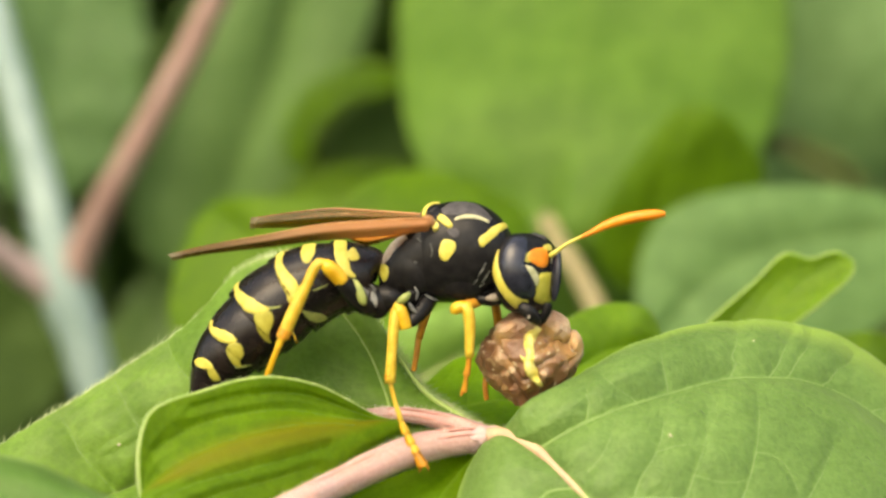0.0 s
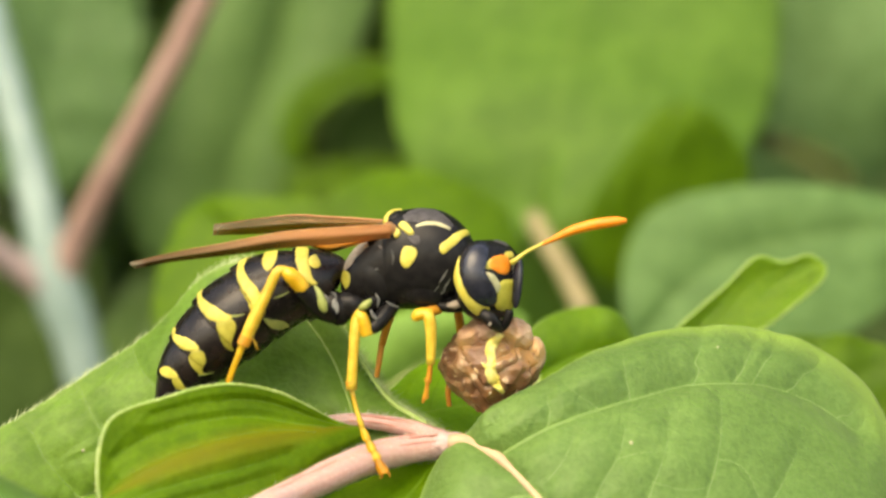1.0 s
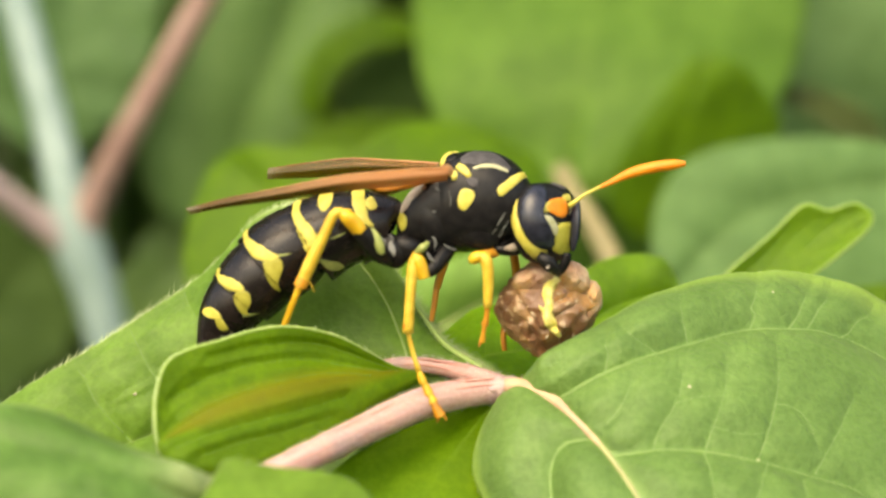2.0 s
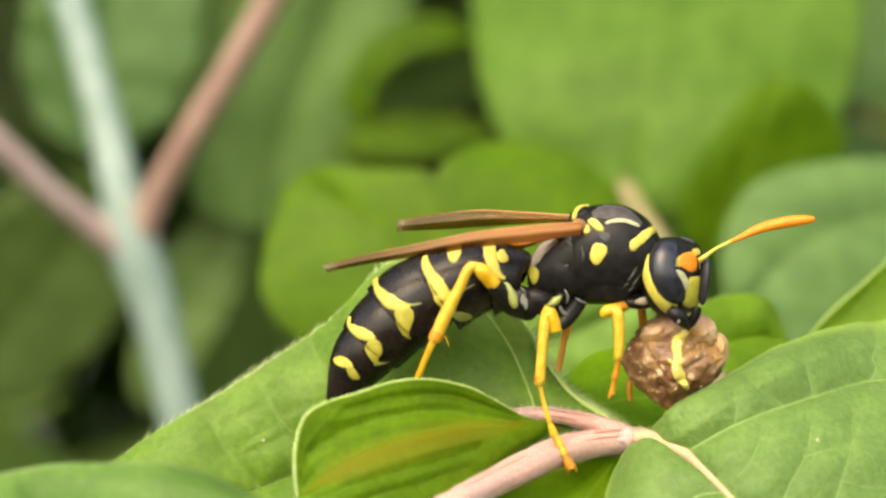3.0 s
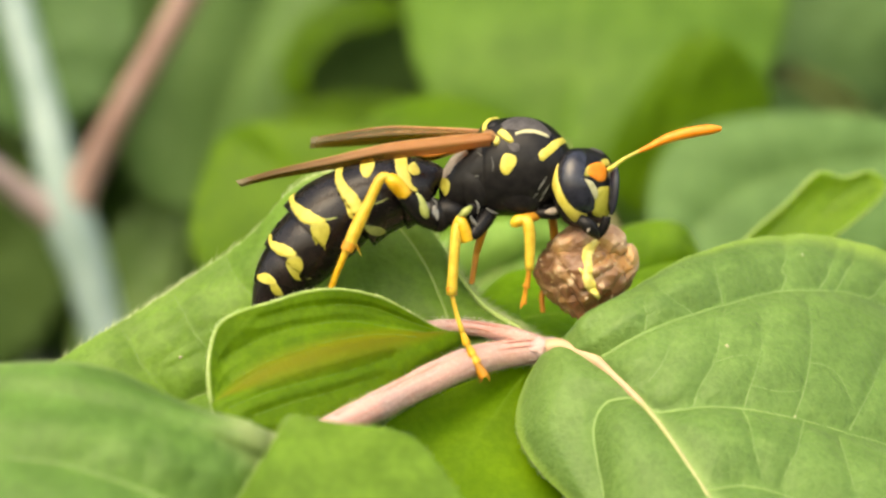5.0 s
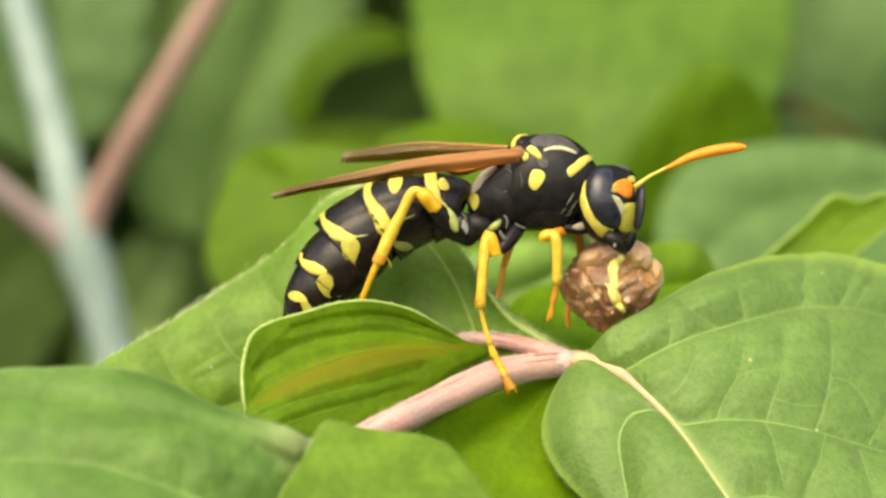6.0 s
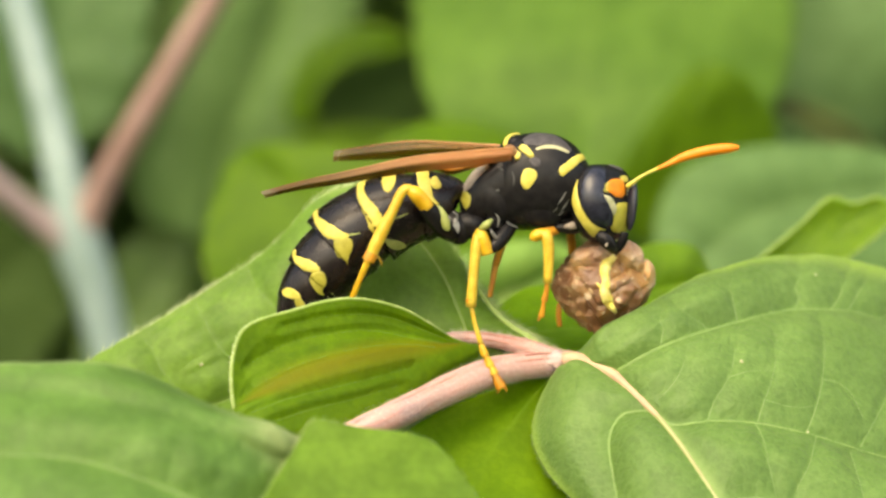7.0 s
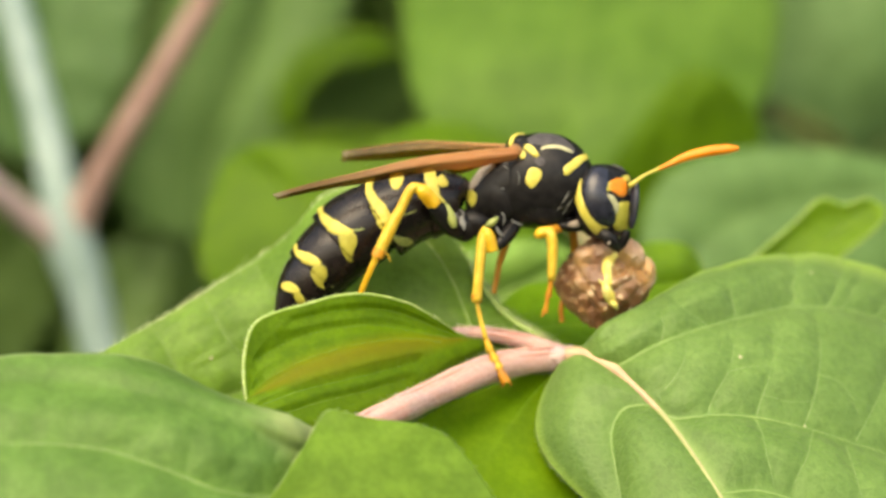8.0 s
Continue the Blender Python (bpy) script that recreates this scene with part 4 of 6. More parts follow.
    far = thing("back_twig", P(-14.9, 95, 1.59), "grey-green leaves, far out of focus", "twig")
    shaped_leaf(far, [P(-17.16, 112, -2.45), P(-15.92, 112, 4.19), P(-13.07, 113, 12.11), P(-10.23, 115, 25.2)],
                [P(-21.31, 112, -0.79), P(-23.17, 112, 3.77), P(-21.52, 112, 10.41), P(-17.23, 113, 19.18), P(-13.53, 114, 24.27)],
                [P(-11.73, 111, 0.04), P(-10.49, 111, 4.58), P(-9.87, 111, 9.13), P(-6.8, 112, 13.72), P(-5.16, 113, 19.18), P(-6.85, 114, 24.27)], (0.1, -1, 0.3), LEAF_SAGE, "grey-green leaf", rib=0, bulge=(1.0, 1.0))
    leaf(far, [P(-30.03, 105, 3.67), P(-28.61, 105, 9.73), P(-27.11, 106, 15.44), P(-26.09, 108, 26.17)], (0.1, -1, 0.3), 6.4, LEAF_GREY, "grey-green leaf", fold=(8, 8), rib=0)
    # dark leaf added and tilted to stand in for shade beside the stem
    leaf(far, [P(-41.8, 130, -15.89), P(-36.48, 130, -8.81), P(-32.5, 130, -3.94), P(-28.51, 130, 1.82)], (0.1, -1, -0.2), 6.5, LEAF_SHADE, "dark green leaf in a shaded gap", fold=(8, 8), rib=0)
    leaf(far, [P(-26.26, 116, -15.11), P(-23.31, 116, -8.37), P(-21.63, 116, -5.01), P(-19.11, 116, 0.04)], (0.1, -1, 0.3), 3.0, LEAF_DARK, "dark green leaf in a shaded gap", fold=(8, 8), rib=0)
    shaped_leaf(far, [P(-10.29, 100, 5.64), P(-10.41, 100, 7.86), P(-9.48, 100, 9.97), P(-7.57, 100, 11.46), P(-5.16, 100, 12.23), P(-2.17, 100, 11.88)],
                [P(-11.28, 100, 6.83), P(-11.32, 100, 9.05), P(-10.03, 100, 11.41), P(-7.67, 100, 12.83), P(-5.02, 100, 13.44)],
                [P(-9.51, 99, 6.42), P(-9.46, 99, 7.99), P(-8.6, 99, 9.37), P(-7.09, 99, 10.52), P(-4.93, 99, 11.12)], (0.1, -1, 0.3), LEAF_DEEP_OLIVE, "olive green leaf", rib=0)
    leaf(far, [P(-11.6, 108, 4.33), P(-8.33, 108, 4.74), P(-5.06, 108, 5.02), P(-0.57, 108, 5.35)], (0.1, -1, 0.3), 1.6, LEAF_OLIVE, "olive green leaf", fold=(8, 8), rib=0)
    # two dark leaves added to stand in for shade in the gaps
    leaf(far, [P(-24.66, 126, 4.89), P(-22.98, 126, 10.23), P(-21.07, 126, 14.7), P(-18.72, 126, 19.62)], (0.1, -1, -0.2), 2.4, LEAF_SHADE, "dark green leaf in a shaded gap", fold=(8, 8), rib=0)
    leaf(far, [P(-9.65, 150, 7.93), P(-5.83, 150, 9.92), P(-2.01, 150, 11.92), P(2.77, 150, 14.91)], (0.1, -0.8, -0.6), 5.0, LEAF_SHADE, "dark green leaf in a shaded gap", fold=(8, 8), rib=0)
    ground_stem(twig, [stalk[-1]], 12, 1.0, STEM_TAN)
    ground_stem(other, [P(10.75, 56.5, -5.8), P(17.31, 94, -1.05), P(14.3, 30, -7.2)], 18, 1.0, STEM_GREEN)
    ground_stem(mid, [P(-4.44, 50, -5.33), P(-5.38, 48, -5.26), P(-6.49, 34, -10.5)], 2, 1.0, STEM_GREEN)


back_stem()
back_leaves()


# ---- the twig that the wasp stands on ----
def front_twig():
    node = P(0.38, 0.3, -8.24)
    twig = thing("leafy_twig", node, "downy green leaves on a hairy pink stem", "twig")
    line = [P(-8.85, -5, -11.32), P(-6.4, -3, -10.22), P(-3.32, -1, -8.89), P(-1.48, 0, -8.5), P(-0.06, 0.3, -8.35), P(1.21, 0.3, -8.25)]
    line = [P(-17.5, -9, -16.4), P(-13, -7, -13.3)] + line
    rad = [0.62, 0.62, 0.6, 0.62, 0.66, 0.6, 0.55, 0.35]
    part("stem", tube(line, rad, 60, 20, 0.12, 7), STEM_PINK, twig, "hairy pink stem")
    part("lower_stem", tube([line[0], P(-23, -9, -24), P(-34, 10, -90), P(-38, 40, -350), P(-40, 45, -705)], [0.62, 0.7, 0.9, 1.3, 1.6], 50, 14, 0.1, 5), STEM_PINK, twig)
    part("stem_hairs", stem_fuzz(line, rad, 2600, 0.24), STEM_HAIR, twig, kind="stuff")
    for k, (dy, dz) in enumerate(((-0.34, 0.5), (-0.54, 0.26), (0.0, 0.6))):
        part("stem_ridge", tube([p + Vector((0, dy, dz)) * MM for p in line[2:-1]], [0.03, 0.05, 0.05, 0.045, 0.02], 60, 8, 0.1, k), STEM_RED, twig, "reddish ridge")
    second = [P(0.33, 0.4, -8.27), P(-1.2, 0.5, -7.69), P(-2.73, 0.6, -7.37), P(-3.98, 0.9, -7.29), P(-5.2, 1.6, -7.38)]
    part("leaf_stalk", tube(second, [0.46, 0.4, 0.34, 0.3, 0.22], 30, 14, 0.1, 9), STEM_PINK, twig, "pink leaf stalk")
    for dy, dz in ((-0.26, 0.24), (-0.33, 0.0)):
        part("stem_ridge", tube([p + Vector((0, dy, dz)) * MM for p in second[:-1]], [0.05, 0.06, 0.05, 0.03], 40, 8, 0.1, 3), STEM_RED, twig, "reddish ridge")
    part("stem_hairs", stem_fuzz(second, [0.46, 0.4, 0.34, 0.3, 0.22], 700, 0.28, 8), STEM_HAIR, twig, kind="stuff")
    # the broad leaf beside the prey
    one = [P(2.41, -0.5, -8.68), P(3.98, 0.3, -7.76), P(5.68, 1, -7.08), P(7.9, 2, -6.47), P(10.35, 2.5, -5.93), P(12.3, 2.5, -5.88), P(14.11, 2.4, -6.05), P(16.14, 2, -6.81), P(17.96, 1, -8.04)]
    two = [P(3.9, -3.6, -10.45), P(4.67, -3, -10.85), P(6.62, -2.4, -10.66), P(8.44, -2, -10.76), P(10.79, -1.6, -11.23), P(12.83, -1.6, -11.83), P(15.06, -2, -12.65), P(16.21, -4, -14.51)]
    edge = [P(2.79, 1, -7.08), P(5.24, 2.3, -5.56), P(7.75, 3.8, -4.39), P(10.25, 4.6, -3.92), P(12.71, 4.6, -3.92), P(15.1, 3.8, -4.39), P(16.95, 2.8, -5.46), P(18.2, 1, -7.08)]
    low = [P(3.95, -3.5, -10.35), P(3.4, -2, -10.31), P(2.55, -2.4, -10.56), P(2.07, -4, -11.55), P(2.18, -5.5, -12.95), P(2.41, -7, -14.32)]
    three = [P(6.41, -6.2, -13.93), P(8.23, -5.5, -13.82), P(10.46, -5.5, -14.52), P(12.88, -6, -15.91)]
    main = [one, two, low, three]
    fine = cross_lines(one[1:], edge, 8, 1) + cross_lines(two, three, 4, 3)
    fine += [[P(8.39, -2, -10.64), P(8.68, -2, -9.88), P(8.97, -2, -9.25), P(9.35, -2, -8.24), P(9.51, -2, -7.24)],
             [P(10.55, -2, -11.1), P(11.08, -2, -9.96), P(11.51, -2, -8.7), P(11.76, -2, -7.44), P(11.84, -2, -6.19)],
             [P(12.99, -2, -11.73), P(13.63, -2, -10.79), P(14.37, -2, -9.77), P(14.98, -2, -8.76)],
             [P(11.51, -2, -8.9), P(12.07, -2, -8.99), P(12.71, -2, -9.43), P(13.29, -2, -10.67)],
             [P(6.17, -2, -10.68), P(6.53, -2, -9.8), P(7.27, -2, -8.66), P(7.62, -2, -7.57)],
             [P(7.27, -2, -8.78), P(8.15, -2, -8.56), P(9.21, -2, -8.54)],
             [P(4.39, -2, -9.59), P(5, -2, -8.83), P(5.49, -2, -7.82)],
             [P(8.8, -2, -9.75), P(9.94, -2, -10.03), P(11.05, -2, -10.01)],
             [P(12.46, -2, -11.99), P(12.58, -2, -12.94), P(12.81, -2, -14.19)]]
    broad = shaped_leaf(twig, [P(0.89, -0.3, -8.24), P(2.28, -1.6, -8.81), P(4.42, -4, -10.89), P(6.42, -7, -14.01), P(8.59, -10, -17.84), P(10.38, -14, -22.1)],
                [P(1.58, 0, -7.82), P(3.49, -0.1, -6.31), P(5.18, 0.5, -5.18), P(7.67, 2.2, -4.05), P(10.22, 4.2, -3.56), P(12.82, 6, -3.6), P(15.41, 7, -4.15), P(17.45, 7.5, -5.25), P(19.15, 7, -7.09), P(19.76, 4, -10.52), P(17.83, -2, -14.37)],
                [P(0.02, -0.4, -8.97), P(-0.68, -0.8, -10.14), P(-0.94, -1.5, -11.53), P(-0.45, -2.4, -12.86), P(0.56, -3.6, -13.95), P(2.1, -5.6, -15.36), P(4.67, -9.5, -17.76), P(7.73, -12.5, -20.46)],
                (-0.3, -0.8, 0.6), LEAF_PALE, "broad downy green leaf with pale veins", bulge=(0.8, 0.4), wave=0.15, waves=2, veins=main, small=fine, puff=0.5, reach=0.9, rib=0.17, rib_material=VEIN_ROSE, hairs=1300, hair_len=0.38, count=7.0, lean=0.5, pucker=0.0, ns=260, nt=100, quilt=0.008, cell=0.5)
    part("leaf_stalk", tube([P(0.3, -0.4, -8.22), P(0.95, -0.6, -8.16), P(2.28, -1.82, -8.72), P(3.4, -2.98, -9.74), P(4.42, -4.1, -10.8)], [0.4, 0.34, 0.25, 0.18, 0.08], 40, 12, 0.08, 4), ROSE_TAN, broad, "short rosy leaf stalk")
    part("node", blob(P(0.15, 0.1, -8.25), (0.85, 0.55, 0.47), (0, -12, 0), 0.15, 1.5, 2.0, 4), NODE, twig, "mauve swollen stem joint")
    draw_veins(broad, "broad downy green leaf with pale veins", main, 0.065, VEIN_SOFT)
    draw_veins(broad, "broad downy green leaf with pale veins", fine, 0.03, VEIN_SOFT)
    # the folded leaf before the abdomen
    a = [P(-4.89, -1.5, -7.61), P(-6.43, -2, -7.36), P(-8.56, -2.8, -7.04), P(-11.52, -3.8, -7.53), P(-13.64, -5, -8.63)]
    b = [P(-5.42, -2, -7.71), P(-7.46, -2.8, -7.66), P(-9.71, -3.6, -8.04), P(-11.92, -4.5, -8.8), P(-13.62, -5.4, -9.84)]
    d = [P(-4.36, -1, -7.53), P(-5.65, -1.5, -7.05), P(-7.45, -2.2, -6.38), P(-9.47, -2.8, -6.32), P(-11.95, -3.8, -6.78)]
    e = [P(-13.28, -5, -10.5), P(-11.74, -4, -9.91), P(-10.17, -3, -9.51), P(-8.53, -2, -9.11), P(-6.55, -1, -8.57)]
    g = [P(-12.27, -5, -10.79), P(-10.82, -4, -10.35), P(-9.03, -3, -9.91), P(-7.07, -2, -9.33)]
    folded = shaped_leaf(twig, [P(-3.48, 0.6, -7.61), P(-4.83, -0.6, -7.62), P(-6.41, -1.8, -7.76), P(-8.46, -3.2, -8.07), P(-10.95, -4.5, -8.83), P(-12.65, -5.4, -9.7), P(-13.95, -6, -10.36)],
                [P(-4, 0.5, -7.54), P(-4.53, 0.2, -7.35), P(-5.62, -0.8, -6.65), P(-6.93, -1.6, -5.97), P(-8.47, -2.3, -5.63), P(-9.97, -2.8, -5.73), P(-11.46, -3.4, -6.16), P(-12.94, -4, -6.6), P(-13.77, -4.6, -7.18), P(-14.09, -5.2, -8.39), P(-14.07, -5.8, -9.59)],
                [P(-3.49, 0.4, -8.09), P(-4.79, -0.4, -9.18), P(-6.34, -1.6, -10.3), P(-8.4, -3.4, -11.32), P(-10.9, -5.2, -11.86), P(-12.87, -6.2, -11.49), P(-13.73, -6.2, -10.78)],
                (0, -1, 0.3), LEAF_FOLDED, "folded yellow-green leaf with a pale margin", bulge=(-0.5, 0.2), wave=0.08, waves=2, veins=[a, b, d, e, g], puff=0.22, reach=0.5, rib=0, edge=0.055, hairs=700, hair_len=0.28, count=4, lean=0.6, pucker=0.0, ns=180, nt=50, quilt=0.03, cell=1.0)
    draw_veins(folded, "folded yellow-green leaf with a pale margin", [a, b, d, e, g], 0.03, VEIN_FOLD)
    # the upright leaf behind the abdomen
    a = [P(-3.77, 2, -7.3), P(-4.1, 2.4, -6.34), P(-4.92, 3, -4.51), P(-5.97, 3.6, -2.99)]
    b = [P(-9.73, 2.6, -8.71), P(-11.8, 3.4, -6.71), P(-13.11, 4, -5.2), P(-13.5, 4.4, -4.43)]
    c = [P(-12.77, 2.8, -9.8), P(-14.59, 3.4, -8.05), P(-15.39, 4, -6.79), P(-15.79, 4.4, -6.03)]
    d = [P(-15.55, 2.8, -10.87), P(-17.13, 3.2, -9.13), P(-17.66, 3.6, -8.12), P(-18.2, 4, -7.49)]
    fine = cross_lines(b, c, 6, 6) + cross_lines(c, d, 6, 7)
    upright = shaped_leaf(twig, [P(-0.02, 0.8, -8.18), P(-3.9, 2, -7.51), P(-8.45, 2.6, -8.69), P(-13.53, 3, -10.07), P(-18.58, 2.5, -11.94), P(-24.8, 1.5, -14.54), P(-27.73, 1, -16.32)],
                [P(-0.67, 1, -7.45), P(-1.53, 1.4, -6.99), P(-2.44, 1.9, -6.31), P(-3.46, 2.8, -4.91), P(-5.68, 4.2, -1.55), P(-7.49, 4.6, -0.88), P(-9.04, 4.8, -0.7), P(-10.59, 4.8, -1.44), P(-12.36, 4.8, -3.37), P(-14.91, 4.6, -5.16), P(-17.44, 4.2, -6.84), P(-20.46, 3.6, -8.74), P(-23.44, 3, -11.03), P(-26.35, 2, -13.84)],
                [P(-3.18, 1, -8.55), P(-7.24, 0, -11.13), P(-12.24, -0.5, -13.46), P(-18.43, -1, -15.79), P(-24.61, -0.5, -17.42)],
                (0, -1, 0.4), LEAF, "upright downy green leaf with a hairy margin", bulge=(0.4, 0.2), wave=0.15, waves=3, veins=[a, b, c, d], small=fine, puff=0.22, reach=0.6, rib=0.04, hairs=2000, hair_len=0.8, edge=0.08, count=6, lean=0.4, pucker=0.0, ns=200, nt=70, quilt=0.02, cell=0.6)
    hem = [P(-3.8, 2.7, -4.23), P(-3.46, 2.45, -4.9), P(-2.44, 1.55, -6.3), P(-1.53, 1.05, -6.98), P(-0.67, 0.7, -7.44)]
    part("margin", tube(hem, [0.03, 0.08, 0.1, 0.12, 0.1], 40, 10, 0.15, 6), VEIN_EDGE, upright, "pale thickened leaf margin")
    part("margin_hairs", stem_fuzz(hem, [0.04, 0.08, 0.1, 0.12, 0.1], 500, 0.3, 12), HAIR, upright, kind="stuff")
    draw_veins(upright, "upright downy green leaf with a hairy margin", [b, c, d], 0.035, VEIN_FAINT)
    draw_veins(upright, "upright downy green leaf with a hairy margin", [a], 0.07, VEIN_EDGE)
    draw_veins(upright, "upright downy green leaf with a hairy margin", fine, 0.015, VEIN_FAINT)
    for host, spots in (("upright downy green leaf with a hairy margin", (P(-15.51, 3, -8.73), P(-16.75, 3, -6.26))),
                        ("broad downy green leaf with pale veins", (P(2.22, -2, -8.51), P(10.62, -3, -11.1), P(11.88, 3, -4.3), P(7.84, 0, -8.13)))):
        tree = BVHTree.FromBMesh(HOSTS[host])
        for k, p in enumerate(spots):
            hit, normal, _, _ = tree.ray_cast(Vector((p.x, -0.06, p.z)), Vector((0, 1, 0)))
            if hit is not None:
                part("speck", blob(hit + Vector((0, -0.1, 0.05)) * MM, (0.09 - 0.02 * (k % 3), 0.06, 0.07), (0, 20 * k, 0), 0.3, 2.0, k, 2), PALE_LINE, upright if host.startswith("upright") else broad, "whitish speck of dust")
    # leaves under and behind the node
    shaped_leaf(twig, [P(0.01, 1, -8.74), P(-2.22, -0.5, -11.52), P(-4.09, -3, -14.92), P(-5.42, -6, -19.61)],
                [P(-1.62, 1.2, -9.16), P(-4.96, 0.4, -10.59), P(-7.77, -1.2, -12.59), P(-8.54, -3.5, -16.2)],
                [P(0.65, 0.8, -9.74), P(1.32, -0.6, -12.2), P(0.41, -2.8, -15.35), P(-1.95, -5, -18.43)],
                (0, -1, 0.6), LEAF_UNDER, "green leaf below the stem", rib=0, bulge=(-0.1, -0.1), pucker=0.0)
    shaped_leaf(twig, [P(-2.97, 4, -7.83), P(-0.82, 5, -7.28), P(1.37, 6, -6.99), P(3.6, 7, -7.22)],
                [P(-2.69, 6, -6.68), P(-1.94, 7.6, -6.04), P(-0.46, 9, -5.14), P(1.4, 9.5, -4.67), P(3.24, 9, -5.25)],
                [P(-2.36, 1.6, -8.8), P(0.45, 1.5, -8.87), P(2.33, 2.4, -8.47)],
                (0, -1, 0.4), LEAF_YOUNG, "small green leaf", rib=0.03, bulge=(0.3, 0.2))
    small = thing("small_twig", P(5.71, 16, -5.79), "small lime green leaves behind the prey", "twig")
    part("leaf_stalk", tube([P(3.05, 8, -8.03), P(3.77, 12, -7.2), P(4.39, 16, -6.05)], [0.3, 0.3, 0.25], 16, 10), VEIN, small)
    shaped_leaf(small, [P(3.86, 16, -6.58), P(5.74, 17, -5.29), P(7.38, 18, -4.79), P(9.14, 18.5, -4.93)],
                [P(3.73, 16, -4.73), P(4.41, 17, -3.61), P(5.51, 18, -3.07), P(6.86, 18.4, -2.76), P(7.94, 18.6, -2.92), P(8.7, 18.8, -3.68)],
                [P(5.15, 15, -6.28), P(7.03, 16, -6.31), P(8.69, 17.5, -5.84)], (0, -1, 0.4), LEAF_FOLD, "small curled leaf", rib=0, bulge=(0.3, 0.2), edge=0.07)
    shaped_leaf(small, [P(9.52, 18, -5.85), P(12.53, 19, -4.01), P(15.53, 19.5, -2.4), P(18.34, 20, -0.73)],
                [P(10.89, 18.5, -4), P(13.36, 19.3, -1.86), P(14.95, 19.6, -0.4), P(16.24, 19.8, -0.62), P(17.47, 20, -0.3)],
                [P(11.92, 18, -5.32), P(14.37, 18.5, -4.26), P(16.56, 19, -2.8), P(18.11, 19.6, -1.46)], (0.2, -0.9, 0.4), LEAF_FOLD, "lime green leaf", rib=0, bulge=(-0.2, -0.2), wave=0.05, edge=0.05)


def near_twig():
    twig = thing("near_twig", P(-11.25, -14, -12.07), "downy green leaves close to the lens", "twig")
    a = [P(-12.49, -15, -13.99), P(-15.05, -14.5, -13.63), P(-17.79, -14.2, -12.62), P(-20.38, -14.2, -12), P(-23.9, -14.5, -11.94), P(-26.57, -15, -12.3)]
    b = [P(-11.82, -13.8, -12.09), P(-13.67, -13.4, -11.34), P(-15.76, -13.2, -10.53), P(-18.07, -13.2, -9.93), P(-21.28, -13.4, -9.53), P(-24.01, -13.6, -9.57)]
    fine = cross_lines(a, b, 7, 12)
    first = shaped_leaf(twig, [P(-11.23, -13.2, -11.37), P(-12.84, -15, -13.88), P(-15.81, -18, -17.54), P(-22.05, -20, -21.85)],
                [P(-12.53, -13.2, -10.91), P(-14.15, -13, -10.3), P(-16.01, -12.8, -9.56), P(-17.64, -12.8, -8.92), P(-19.49, -13, -8.53), P(-21.77, -13.2, -8.44), P(-24.04, -13.5, -8.57), P(-27.35, -14.5, -9.61), P(-30.06, -16, -12.32), P(-27.99, -18, -17.07)],
                [P(-11.01, -14, -12.76), P(-11.12, -16, -15.6), P(-14.66, -19, -19.65)], (0.2, -0.8, 0.6), LEAF_NEAR, "broad downy green leaf", bulge=(1.0, 0.3), veins=[a, b], small=fine, puff=0.4, reach=1.0, rib=0.07, rib_material=VEIN_MILK, hairs=420, hair_len=0.35, count=6, lean=0.5, pucker=0.0, ns=140, nt=50, quilt=0.03, cell=0.9)
    draw_veins(first, "broad downy green leaf", [a], 0.06, VEIN_SOFT)
    draw_veins(first, "broad downy green leaf", [b] + fine, 0.015, VEIN_FAINT)
    shaped_leaf(twig, [P(-10.44, -13.8, -10.41), P(-9.33, -14.6, -12.01), P(-7.95, -15.5, -14.34), P(-6.78, -16, -17.12)],
                [P(-10.9, -14, -10.58), P(-11.45, -14.8, -11.47), P(-12.53, -15.8, -13.15), P(-13.41, -16.5, -14.93), P(-11.13, -17, -16.66)],
                [P(-9.56, -13.8, -10.58), P(-8.16, -13.6, -10.82), P(-6.72, -13.5, -11.05), P(-5.83, -13.5, -11.35), P(-5.25, -13.6, -11.98), P(-4.44, -14, -13.1), P(-3.76, -14.5, -14.33), P(-4.26, -15.5, -16.21)],
                (0, -0.8, 0.6), LEAF_NEAR_YOUNG, "downy green leaf", bulge=(0.0, 0.0), pucker=0.0, rib=0, hairs=320, hair_len=0.3, ns=100, nt=40, quilt=0.02, cell=2.2)
    part("stalk", tube([P(-11.3, -13.8, -11.6), P(-10.1, -11, -12.89), P(-8.01, -8, -16.59), P(-5.8, -6, -24.46)], [0.2, 0.3, 0.4, 0.5], 20, 12), VEIN_SOFT, twig)


front_twig()
near_twig()


# ---- the wasp ----
def limb(points, radii, n=14, sides=10, bm=None):
    return tube(points, radii, n, sides, bm=bm)


